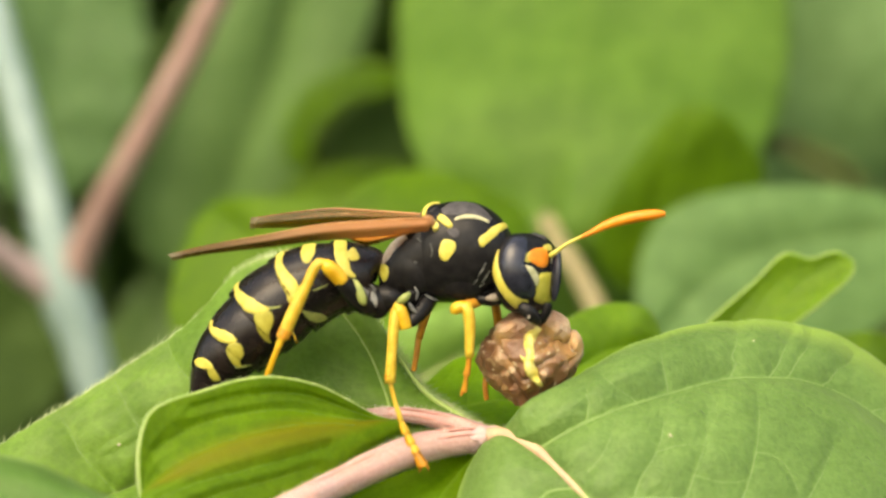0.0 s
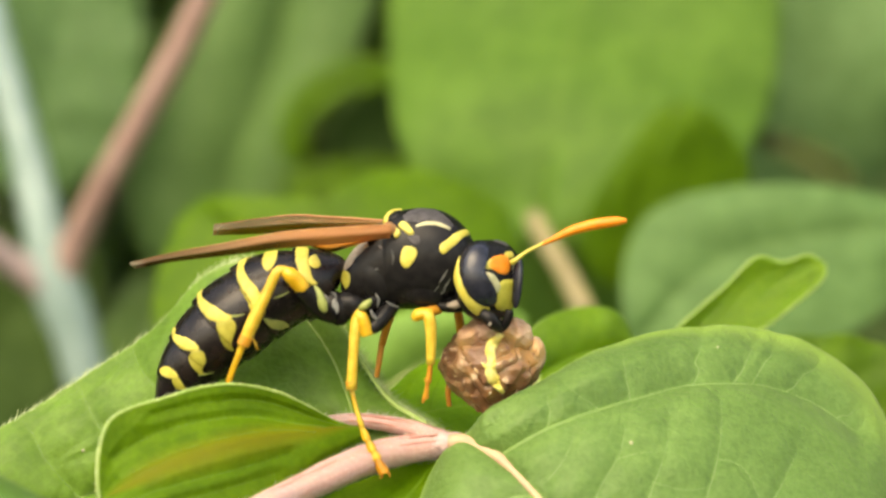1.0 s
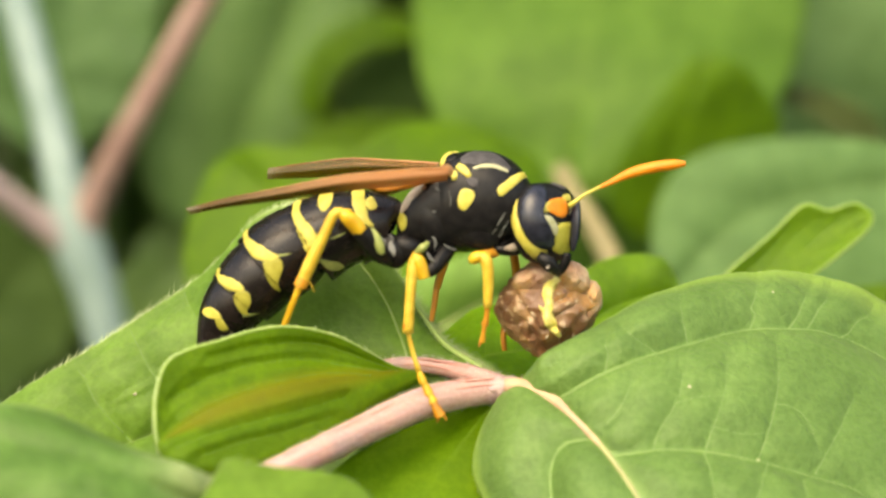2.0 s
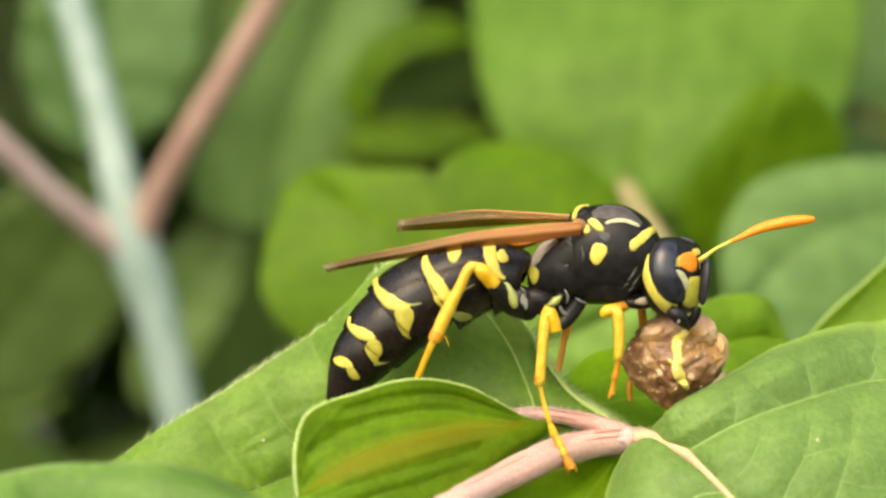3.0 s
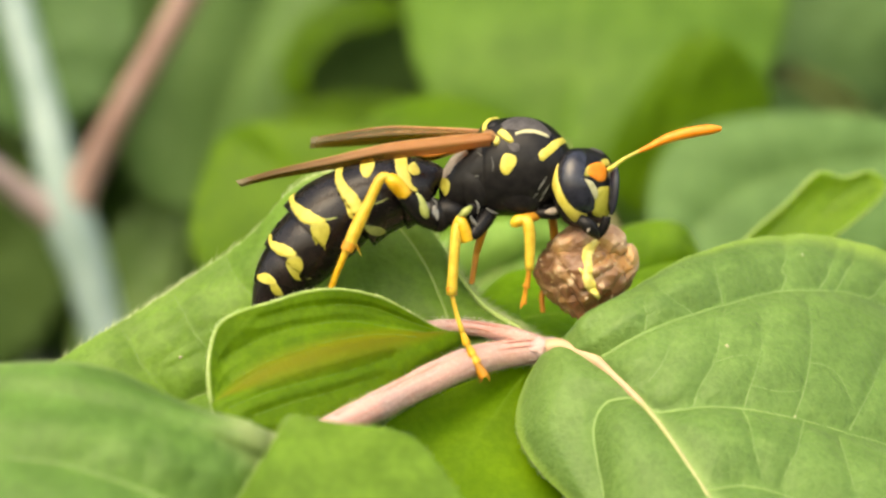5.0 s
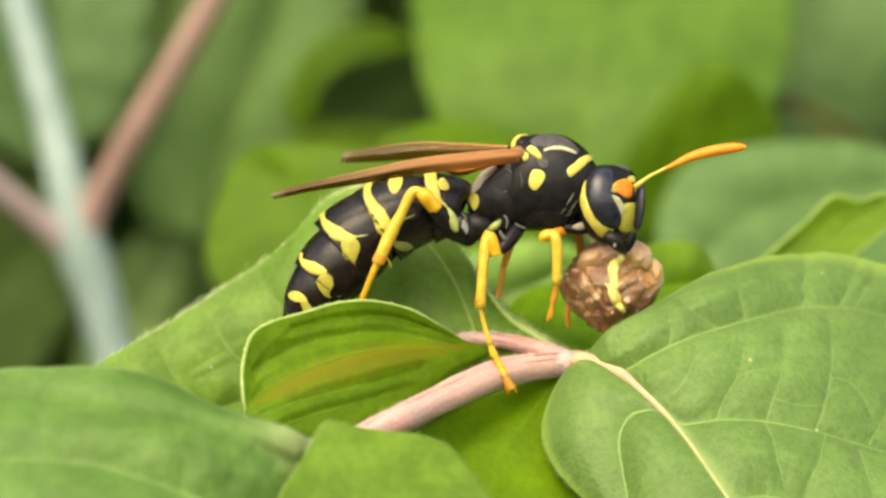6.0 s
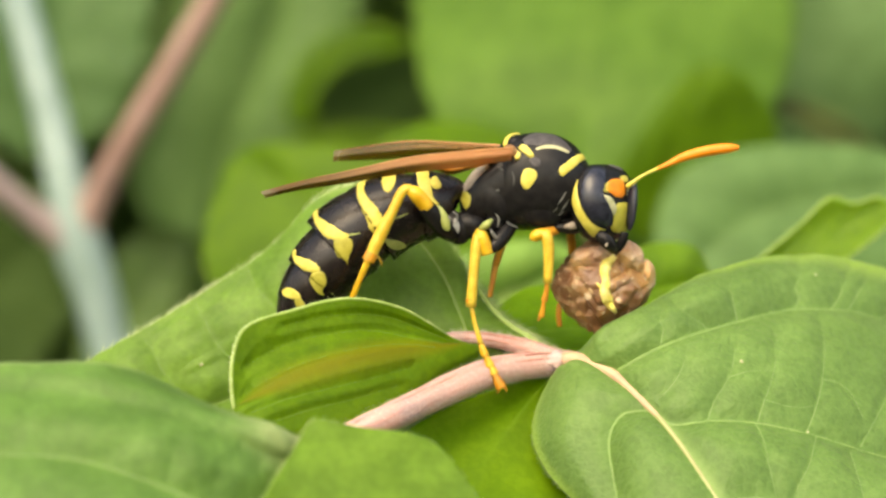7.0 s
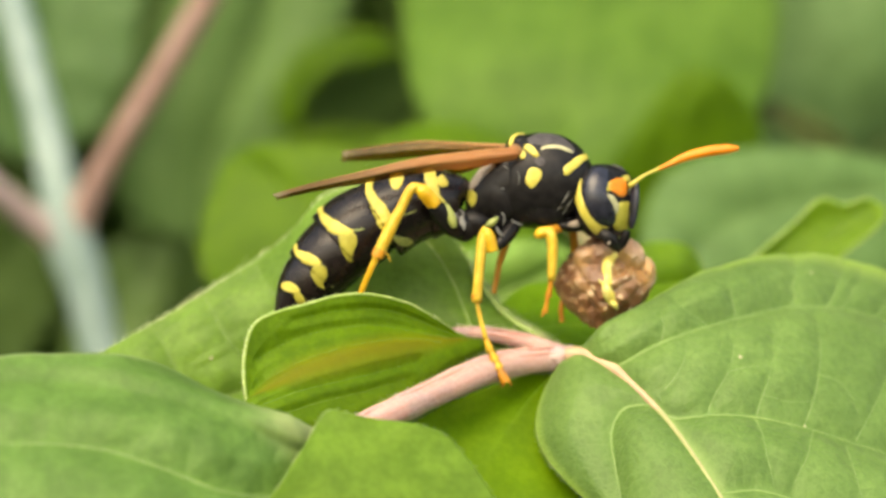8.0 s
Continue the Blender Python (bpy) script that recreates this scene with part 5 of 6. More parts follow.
def wasp():
    base = P(-2.47, -1.3, -9.51)
    w = thing("wasp", base, "black and yellow paper wasp with amber legs, chewing prey", "wasp")
    # thorax
    rear = loft([(-4.32277, -1.15274, -1.72911, 0.3), (-4.17867, -0.67243, -2.16138, 0.8), (-3.72238, 0.0480307, -2.35351, 1.2), (-3.122, 0.720461, -2.40154, 1.45), (-2.40154, 1.20077, -2.40154, 1.6), (-1.44092, 1.32085, -2.28146, 1.6)])
    body = loft([(-2.68972, 0.912584, -2.20941, 1.3), (-2.40154, 1.39289, -2.47358, 1.65), (-1.44092, 1.70509, -2.54563, 1.85), (-0.240154, 1.68108, -2.44957, 1.85), (0.67243, 1.20077, -1.96926, 1.6), (1.2488, 0.432277, -1.48895, 1.1), (1.58501, -0.288184, -1.00865, 0.5)])
    thorax_host = body.copy()
    extra = rear.copy()
    data = bpy.data.meshes.new("host")
    extra.to_mesh(data)
    thorax_host.from_mesh(data)
    bpy.data.meshes.remove(data)
    thorax = part("thorax", body, BLACK, w, "glossy black thorax")
    part("propodeum", rear, BLACK, thorax)
    part("scutellum", blob(P(-2.06, 0, 1.27), (0.55, 0.95, 0.34), (0, -25, 0), level=4), BLACK, thorax)
    crescent = tube([P(-2.45, -0.9, 1.09), P(-2.33, -0.6, 1.33), P(-2.12, -0.3, 1.53), P(-1.79, 0, 1.63)], [0.09, 0.14, 0.14, 0.09], 24, 12)
    part("marking", crescent, YELLOW, thorax, "yellow scutellum crescent")
    part("side_plate", blob(P(-1, -0.98, -1.4), (1.25, 0.62, 1.0), (0, 35, 0), level=4), BLACK, thorax)
    part("side_plate", blob(P(-2.76, -0.95, -1.16), (0.85, 0.6, 1.1), (0, -10, 0), level=4), BLACK, thorax)
    part("marking", patch(thorax_host, [(-1.68, 0.02), (-1.47, 0.12), (-1.16, 0.02), (-1.09, -0.21), (-1.23, -0.5), (-1.47, -0.78), (-1.68, -0.73), (-1.8, -0.45)], 0.03, (-1, 1)), YELLOW, thorax, "yellow flank spot")
    part("marking", patch(thorax_host, [(-4.36, -0.97), (-4.17, -0.88), (-3.93, -1.07), (-3.93, -1.44), (-4.1, -1.68), (-4.26, -1.4)], 0.03, (-1, 1)), YELLOW_DULL_SHADE, thorax, "pale propodeum spot")
    part("propodeum_strip", stroke(thorax_host, [(-3.13, 0.26), (-3.5, 0.02), (-3.84, -0.31), (-4.1, -0.69), (-4.26, -0.97)], [0.09, 0.17, 0.19, 0.17, 0.09], 0.03, (-1, 1)), TAN_GREY, thorax, "grey-tan strip on the rear plate")
    part("marking", stroke(thorax_host, [(-0.02, -0.21), (0.07, 0.07), (0.31, 0.26), (0.62, 0.52), (0.95, 0.69), (1.28, 0.69)], [0.07, 0.21, 0.19, 0.19, 0.14, 0.07], 0.03, (-1, 1)), YELLOW, thorax, "yellow collar")
    # grey stripe that puts the back's sky sheen into its colour
    part("scutum", stroke(thorax_host, [(-1.7, 1.26), (-1.16, 1.42), (-0.57, 1.44), (-0.05, 1.23), (0.43, 0.88)], [0.14, 0.31, 0.31, 0.26, 0.09], 0.02, (-1, 1)), GREY_BLACK, thorax, "grey downy back plate, sky sheen in its colour")
    part("marking", stroke(thorax_host, [(-1.16, 0.95), (-0.76, 1.07), (-0.33, 1.07), (0.02, 0.97), (0.33, 0.83)], [0.05, 0.08, 0.08, 0.07, 0.04], 0.04, (-1, 1)), PALE_LINE, thorax, "thin pale line")
    part("tegula", patch(thorax_host, [(-1.87, 0.99), (-1.73, 1.14), (-1.52, 1.07), (-1.35, 0.9), (-1.23, 0.69), (-1.35, 0.57), (-1.56, 0.69), (-1.73, 0.83)], 0.1, (-1, 1)), YELLOW, thorax, "yellow wing cover")
    part("tegula", patch(thorax_host, [(-2.06, 0.69), (-1.92, 0.85), (-1.8, 0.73), (-1.85, 0.52), (-2.01, 0.47)], 0.12, (-1, 1)), YELLOW, thorax, "small yellow wing cover")
    part("wing_hinge", blob(P(-2.23, -1.45, 0.85), (0.3, 0.25, 0.24), (0, 20, 0), 0.3, 1.6, 6.0, 4), HINGE, thorax, "brown wing hinge")
    part("wing_hinge", patch(thorax_host, [(-1.47, 0.5), (-1.23, 0.59), (-0.99, 0.5), (-0.97, 0.26), (-1.14, 0.17), (-1.33, 0.26)], 0.05, (-1, 1)), GREY_BLACK, thorax, "grey plate below the wing")
    # silvery hair in front; the rear strokes paint glints and lit plate edges
    for line, wide in (([(-0.19, -1.47), (0.02, -1.16), (0.21, -0.83)], [0.02, 0.07, 0.02]), ([(-0.02, -1.73), (0.17, -1.47), (0.36, -1.16)], [0.02, 0.06, 0.02]), ([(-0.36, -1.78), (-0.24, -1.63), (-0.12, -1.54)], [0.02, 0.05, 0.02]),
                       ([(-0.21, -1.92), (-0.05, -1.85), (0.14, -1.68)], [0.02, 0.04, 0.02]), ([(-2.79, -2.06), (-2.75, -1.94), (-2.68, -1.85)], [0.02, 0.07, 0.02]), ([(-2.56, -2.11), (-2.32, -2.25), (-2.04, -2.42)], [0.02, 0.05, 0.02]),
                       ([(-2.87, -0.88), (-2.77, -0.83), (-2.68, -0.88)], [0.02, 0.06, 0.02]), ([(-2.75, 0.17), (-2.63, 0.09), (-2.53, 0)], [0.02, 0.07, 0.02]), ([(-2.18, 0.02), (-2.08, -0.36), (-2.13, -0.69)], [0.01, 0.04, 0.01]), ([(-0.45, -1.94), (-0.38, -1.85), (-0.28, -1.8)], [0.02, 0.05, 0.02])):
        part("down_glint", stroke(thorax_host, line, [0.6 * a for a in wide], 0.015, n=12, m=4), DOWN_GLINT, thorax, "silvery hair and painted glints")
    part("sternum", limb([P(0.14, -1.1, -2.4), P(0.52, -1.2, -2.33), P(1, -1.1, -2.21)], [0.07, 0.17, 0.09]), TAN_GREY, thorax, "pale tan underside plate")
    part("sternum", limb([P(-3.55, -1.7, -2.58), P(-3.26, -1.75, -2.36), P(-3, -1.7, -2.13)], [0.07, 0.17, 0.07]), LIME_DULL, thorax, "lime yellow hip plate")
    part("coxa", blob(P(-2.9, -0.9, -2.16), (0.36, 0.4, 0.6), (0, 25, 0), level=3), BLACK, w, "black hip joint")
    part("coxa", blob(P(-2.67, -0.5, -2.36), (0.5, 0.5, 0.75), (0, 30, 0), level=3), BLACK, w, "black hip joint")
    part("coxa", blob(P(-3.86, -0.6, -2.36), (0.85, 0.6, 0.6), (0, 15, 0), level=4), BLACK, w, "black hip joint")
    # thin grey threads that paint highlights along the black hips
    for pts, wide in (([P(-2.84, -1.55, -1.87), P(-2.7, -1.6, -2.11), P(-2.75, -1.6, -2.46)], [0.02, 0.05, 0.02]), ([P(-3.05, -1.6, -2.53), P(-2.93, -1.65, -2.77), P(-2.75, -1.6, -2.96)], [0.05, 0.09, 0.05]), ([P(-2.37, -1.4, -2.2), P(-2.13, -1.4, -2.35), P(-1.85, -1.35, -2.44)], [0.02, 0.04, 0.02]), ([P(-5.02, -1.4, -1.87), P(-4.83, -1.45, -2.11), P(-4.79, -1.4, -2.46)], [0.02, 0.06, 0.02]), ([P(-4.69, -1.3, -1.78), P(-4.5, -1.35, -1.97), P(-4.51, -1.3, -2.3)], [0.02, 0.05, 0.02])):
        part("coxa_shine", limb(pts, wide), DOWN_GLINT, w, "grey shine painted along a hip edge")
    hip = blob(P(-4.52, -0.7, -2.48), (0.6, 0.55, 0.8), (0, -30, 0), level=4)
    hip_host = hip.copy()
    hip = part("coxa", hip, BLACK, w, "black hip joint with a lime spot")
    part("marking", patch(hip_host, [(-4.59, -2.08), (-4.4, -2.32), (-4.4, -2.65), (-4.59, -2.85), (-4.69, -2.49)], 0.05), SILVER, hip, "grey shine")
    valve = blob(P(-5.15, -2, -2.1), (0.24, 0.2, 0.6), (0, -25, 0), level=4)
    part("coxa", valve, LIME_DULL, w, "lime yellow hip plate")
    part("coxa", blob(P(0.26, -0.8, -2.43), (0.75, 0.4, 0.26), (0, 5, 0), level=3), BLACK, w, "black hip joint")
    part("coxa", blob(P(0.14, -0.3, -2.08), (0.6, 0.6, 0.5), (0, 20, 0), level=3), BLACK, w, "black hip joint")
    part("neck", limb([P(0.38, 0, -0.69), P(1.58, -0.2, -1.05)], [0.9, 0.9]), BLACK, w)
    # head
    centre = P(1.86, -0.5, -1.33)
    skull = blob(centre, (1.05, 1.8, 1.72), (0, 0, -42), level=5)
    for v in skull.verts:
        a, b = (v.co.x - centre.x) / MM / 1.435, (v.co.z - centre.z) / MM / 1.72
        flat = math.hypot(a, b)
        if flat > 1e-6:
            k = 1 + (flat / (abs(a) ** 2.8 + abs(b) ** 2.8) ** (1 / 2.8) - 1) * min(1, flat) * (1 if b > 0 else 0.35)
            v.co.x, v.co.z = centre.x + a * k * 1.435 * MM, centre.z + b * k * 1.72 * MM
    head_host = skull.copy()
    head = part("head", skull, BLACK, w, "black head", at=P(0.86, 0, -1.17))
    part("eye", patch(head_host, [(1.56, 0.24), (1.2, 0.09), (0.92, -0.26), (0.79, -0.81), (0.84, -1.33), (1.06, -1.82), (1.44, -2.23), (1.92, -2.37), (2.18, -2.18), (2.13, -1.75), (1.92, -1.4), (1.7, -1.02), (1.66, -0.59), (1.82, -0.17), (1.85, 0.14)], 0.02, n=60, rings=14, dome=0.24), EYE, head, "dark compound eye")
    for outline, mat, label, proud in (
            ([(1.89, -0.73), (1.99, -0.43), (2.27, -0.28), (2.58, -0.26), (2.79, -0.45), (2.82, -0.81), (2.68, -1.04), (2.42, -1.04), (2.18, -0.9)], ORANGE, "orange brow patch", 0.05),
            ([(1.75, -0.76), (1.85, -0.52), (2.04, -0.4), (2.11, -0.64), (2.04, -0.83), (1.89, -0.85)], YELLOW, "yellow corner of the brow", 0.035),
            ([(2.58, -0.19), (2.77, -0.09), (2.94, -0.17), (2.96, -0.36), (2.77, -0.38)], YELLOW, "yellow feeler socket", 0.04),
            ([(1.73, -1.02), (1.97, -1.02), (2.18, -1.26), (2.3, -1.54), (2.23, -1.8), (2.11, -1.8), (1.97, -1.47)], PALE_LINE, "pale inner eye line", 0.14),
            ([(2.94, -0.64), (3.1, -0.52), (3.17, -0.88), (3.1, -1.23), (2.96, -1.33)], PALE_LINE, "pale inner eye line", 0.04),
            ([(2.44, -1.37), (2.75, -1.3), (3.03, -1.33), (3.13, -1.63), (3.05, -2.11), (2.89, -2.51), (2.6, -2.58), (2.3, -2.51), (2.2, -2.3), (2.32, -1.82)], LIME, "lime yellow face shield", 0.07)):
        part("marking", patch(head_host, outline, proud), mat, head, label)
    part("marking", stroke(head_host, [(0.76, 0.02), (0.62, -0.3), (0.55, -0.75), (0.57, -1.2), (0.8, -1.82), (1.16, -2.3), (1.56, -2.56), (1.99, -2.51)], [0.04, 0.09, 0.12, 0.14, 0.17, 0.19, 0.24, 0.09], 0.05), YELLOW, head, "yellow cheek stripe")
    part("mandible", limb([P(1.61, -1.5, -2.68), P(1.94, -1.6, -2.91), P(2.27, -1.4, -3.25), P(2.47, -1.2, -3.51)], [0.24, 0.33, 0.26, 0.07]), BLACK, head, "black jaw")
    part("mandible", limb([P(2.8, -1.3, -2.56), P(2.73, -1.25, -2.89), P(2.56, -1.15, -3.25), P(2.47, -1.1, -3.47)], [0.19, 0.21, 0.19, 0.07]), BLACK, head, "black jaw")
    part("marking", blob(P(1.96, -1.86, -3.14), (0.06, 0.04, 0.1), (0, 30, 0), level=2), TAN_GREY, head, "pale jaw fleck")
    part("eye", blob(P(3.12, -0.8, -1.36), (0.22, 0.4, 1.15), (0, 4, 20), level=4), EYE, head, "dark compound eye")
    # grey stripe painted as the sheen on top of the head
    part("crown_sheen", stroke(head_host, [(2.13, 0.38), (2.46, 0.31), (2.75, 0.12)], [0.04, 0.09, 0.04], 0.03), GREY_BLACK, head, "grey sheen painted on the crown of the head")
    ant = part("antenna", limb([P(2.87, -1.2, -0.59), P(3.13, -1.3, -0.4), P(3.56, -1.3, -0.09), P(4.22, -1.3, 0.24)], [0.12, 0.1, 0.07, 0.08]), YELLOW, head, "yellow feeler shaft")
    club = [P(4.08, -1.3, 0.17), P(4.6, -1.3, 0.4), P(5.24, -1.3, 0.71), P(5.88, -1.3, 0.92), P(6.59, -1.3, 1.07), P(7.26, -1.3, 1.16), P(7.71, -1.3, 1.19)]
    part("flagellum", tube(club, [0.07, 0.12, 0.19, 0.225, 0.235, 0.21, 0.1], 40, 12), ORANGE, ant, "orange feeler club")
    # abdomen
    gaster(w)
    # wings
    wings(w)
    legs(w)
    return w


SEGMENTS = []


def gaster(w):
    """Six overlapping rings that slide on one another."""
    axis = [P(-4.3, 0, -1.27), P(-4.64, 0, -1.17), P(-5.55, 0, -1.41), P(-7.27, 0, -1.89), P(-8.71, 0, -2.85), P(-9.98, 0, -4.06), P(-11.0, 0, -5.42), P(-11.83, 0, -7.05)]
    rad = [0.5, 1.05, 1.5, 1.75, 1.81, 1.6, 1.18, 0.45]
    n = 140
    line, rr = spline(axis, n), values(rad, n)
    cuts = [0, 44, 68, 89, 107, 123, n]
    bands = [
        [[(-5.59, -0.36), (-5.4, -0.24), (-5.26, -0.38), (-5.14, -0.62), (-5.23, -0.76), (-5.47, -0.78), (-5.61, -0.59)]],
        [[(-7.53, -0.19), (-7.32, -0.02), (-7.01, 0.02), (-6.99, -0.33), (-7.08, -0.64), (-7.29, -0.9), (-7.51, -0.81), (-7.6, -0.5)]],
        [[(-9.47, -3.1), (-9.14, -2.89), (-8.76, -3.01), (-8.67, -3.36), (-8.79, -3.72), (-8.88, -4.03), (-8.79, -4.29), (-9.07, -4.14), (-9.33, -3.72)]],
        [[(-10.66, -4.52), (-10.4, -4.24), (-10.06, -4.33), (-9.95, -4.71), (-10.11, -5.07), (-10.04, -5.28), (-10.32, -5.19), (-10.56, -4.85)]],
        [[(-11.93, -5.07), (-11.6, -4.95), (-11.27, -5.14), (-11.15, -5.38), (-11.51, -5.42), (-11.84, -5.3)], [(-11.39, -5.47), (-11.15, -5.4), (-10.94, -5.66), (-10.85, -5.9), (-11.18, -5.9)]],
        []]
    sweeps = {0: ([(-5.94, 0.26), (-5.94, -0.12), (-5.9, -0.5), (-5.8, -0.92), (-5.64, -1.28), (-5.26, -1.47)], [0.24, 0.26, 0.26, 0.24, 0.19, 0.05]),
              1: ([(-8.15, -0.12), (-8.43, -0.36), (-8.52, -0.69), (-8.48, -1.07), (-8.26, -1.49), (-7.98, -1.92), (-7.77, -2.34), (-7.62, -2.75)], [0.09, 0.17, 0.15, 0.18, 0.26, 0.31, 0.33, 0.21]),
              2: ([(-10.16, -1.59), (-10.28, -1.85), (-10.21, -2.15), (-9.95, -2.46), (-9.59, -2.72), (-9.16, -2.87), (-8.81, -2.82)], [0.05, 0.09, 0.14, 0.24, 0.28, 0.19, 0.05]),
              3: ([(-11.32, -3.29), (-11.34, -3.6), (-11.13, -3.81), (-10.75, -4), (-10.4, -4.12), (-10.23, -4.1)], [0.04, 0.08, 0.19, 0.24, 0.17, 0.05])}
    lower = {1: [(-7.53, -2.89), (-7.2, -2.96), (-6.73, -3.03), (-6.46, -3.24), (-6.82, -3.41), (-7.25, -3.29)]}
    seams = {1: ([(-7.1, -2.06), (-6.8, -1.97), (-6.42, -1.78)], [0.02, 0.05, 0.02]), 2: ([(-9.0, -2.84), (-8.6, -2.79), (-8.3, -2.72)], [0.05, 0.05, 0.01]), 3: ([(-10.3, -5.3), (-9.95, -5.26), (-9.6, -5.18)], [0.05, 0.05, 0.01])}
    rings = []
    host = bmesh.new()
    for i, (c0, c1) in enumerate(zip(cuts, cuts[1:])):
        m = 26
        start, end = max(c0 - 9, 0), min(c1 + 2, n)
        pts, rads = [], []
        for k in range(m + 1):
            u = start + (end - start) * k / m
            a = int(min(u, n - 1))
            f = u - a
            pts.append(line[a].lerp(line[a + 1], f))
            r = rr[a] * (1 - f) + rr[a + 1] * f
            e = max(0.0, (u - c0) / (end - c0))
            rads.append(r * ((0.9 if u < c0 else 0.915) + 0.095 * (1 - (1 - e) ** 2.4) if i < 5 else 0.97))
        bm = tube(pts, rads, m * 2, 48)
        rings.append(bm)
        data = bpy.data.meshes.new("host")
        bm.to_mesh(data)
        host.from_mesh(data)
        bpy.data.meshes.remove(data)
    for i, bm in enumerate(rings):
        ob = part("abdomen_segment", bm, BROWN, w, "dark brown abdomen ring with yellow bands" if bands[i] else "dark brown abdomen tip", at=axis[0])
        for k, outline in enumerate(bands[i]):
            # lower lobes get the duller yellow, their shade put into the colour
            part("yellow_band", patch(host, outline, 0.04, (-1, 1), rings=10), YELLOW_DULL_SHADE if i in (2, 3) or k else YELLOW, ob, "yellow band")
        if i in sweeps:
            part("yellow_band", stroke(host, *sweeps[i], 0.05, (-1, 1), n=60, m=8), YELLOW, ob, "yellow band")
        if i in seams:
            part("seam", stroke(host, *seams[i], 0.012), LIME_DULL, ob, "thin olive seam")
        if i in lower:
            part("yellow_band", patch(host, lower[i], 0.02, (-1, 1)), LIME_DULL, ob, "dull yellow band")
        SEGMENTS.append(ob)


WINGS = []


def wing(w, lead, trail, label, root, material=None):
    """A folded wing between its leading and trailing edges."""
    bm = bmesh.new()
    uv = bm.loops.layers.uv.new("UVMap")
    n, m = 40, 10
    a, b = spline(lead, n), spline(trail, n)
    grid = []
    for i in range(n + 1):
        row = []
        for k in range(m + 1):
            f = k / m
            p = a[i].lerp(b[i], f)
            p.y += 0.04 * MM * math.sin(f * math.pi * 3) - 0.25 * MM * math.sin(f * math.pi)
            row.append(bm.verts.new(p))
        grid.append(row)
    for i in range(n):
        for k in range(m):
            face = bm.faces.new((grid[i][k], grid[i][k + 1], grid[i + 1][k + 1], grid[i + 1][k]))
            for loop, (ii, kk) in zip(face.loops, ((i, k), (i, k + 1), (i + 1, k + 1), (i + 1, k))):
                loop[uv].uv = (ii / n, kk / m)
    ob = part("wing", bm, material or WING, w, label, at=root)
    WINGS.append(ob)
    solid = ob.modifiers.new("thickness", "SOLIDIFY")
    solid.thickness = 0.03 * MM
    part("wing_vein", tube(lead, [0.07, 0.05, 0.04, 0.03, 0.015][:len(lead)], 40, 8), WINGVEIN, ob)
    for across in (0.35, 0.7):
        mid = [p.lerp(q, across) for p, q in zip(lead, trail)]
        part("wing_vein", tube(mid, [0.025, 0.02, 0.015, 0.012, 0.01][:len(mid)], 40, 6), WINGVEIN, ob)
    return ob


WINGVEIN = plain_material("wing_vein", (0.3, 0.12, 0.03), (0.42, 0.2, 0.07), 0.35, 0.8, 0.2)


def wings(w):
    wing(w, [P(-2.17, -1.9, 0.97), P(-4.34, -2.2, 0.87), P(-6.69, -2.4, 0.68), P(-9.04, -2.4, 0.24), P(-11.4, -2.3, -0.19), P(-13.08, -2.2, -0.59)],
         [P(-2.22, -1.7, 0.47), P(-4.34, -2, 0.24), P(-6.69, -2.2, 0.05), P(-9.04, -2.3, -0.26), P(-11.4, -2.3, -0.54), P(-12.87, -2.2, -0.8)], "smoky amber folded wing", P(-1.99, -1.7, 0.78))
    wing(w, [P(-2.27, 1.4, 1.18), P(-3.48, 1.6, 1.28), P(-4.93, 1.7, 1.38), P(-6.39, 1.8, 1.45), P(-8.09, 2, 1.28), P(-9.81, 2, 1.04)],
         [P(-2.27, 1.4, 0.94), P(-3.48, 1.6, 0.94), P(-4.93, 1.7, 0.85), P(-6.39, 1.8, 0.75), P(-8.09, 2, 0.65), P(-9.86, 2, 0.61)], "smoky brown folded wing", P(-2.03, 1.4, 1.04), WING_DARK)
    wing(w, [P(-2.82, -1.2, 0.57), P(-3.89, -1.3, 0.33), P(-4.83, -1.4, 0.19), P(-5.59, -1.4, 0.24)],
         [P(-2.95, -1, 0.4), P(-3.89, -1.1, 0.12), P(-4.79, -1.2, -0.12), P(-5.55, -1.3, 0.12)], "amber hind wing", P(-2.23, -1, 0.55), WING_AMBER)


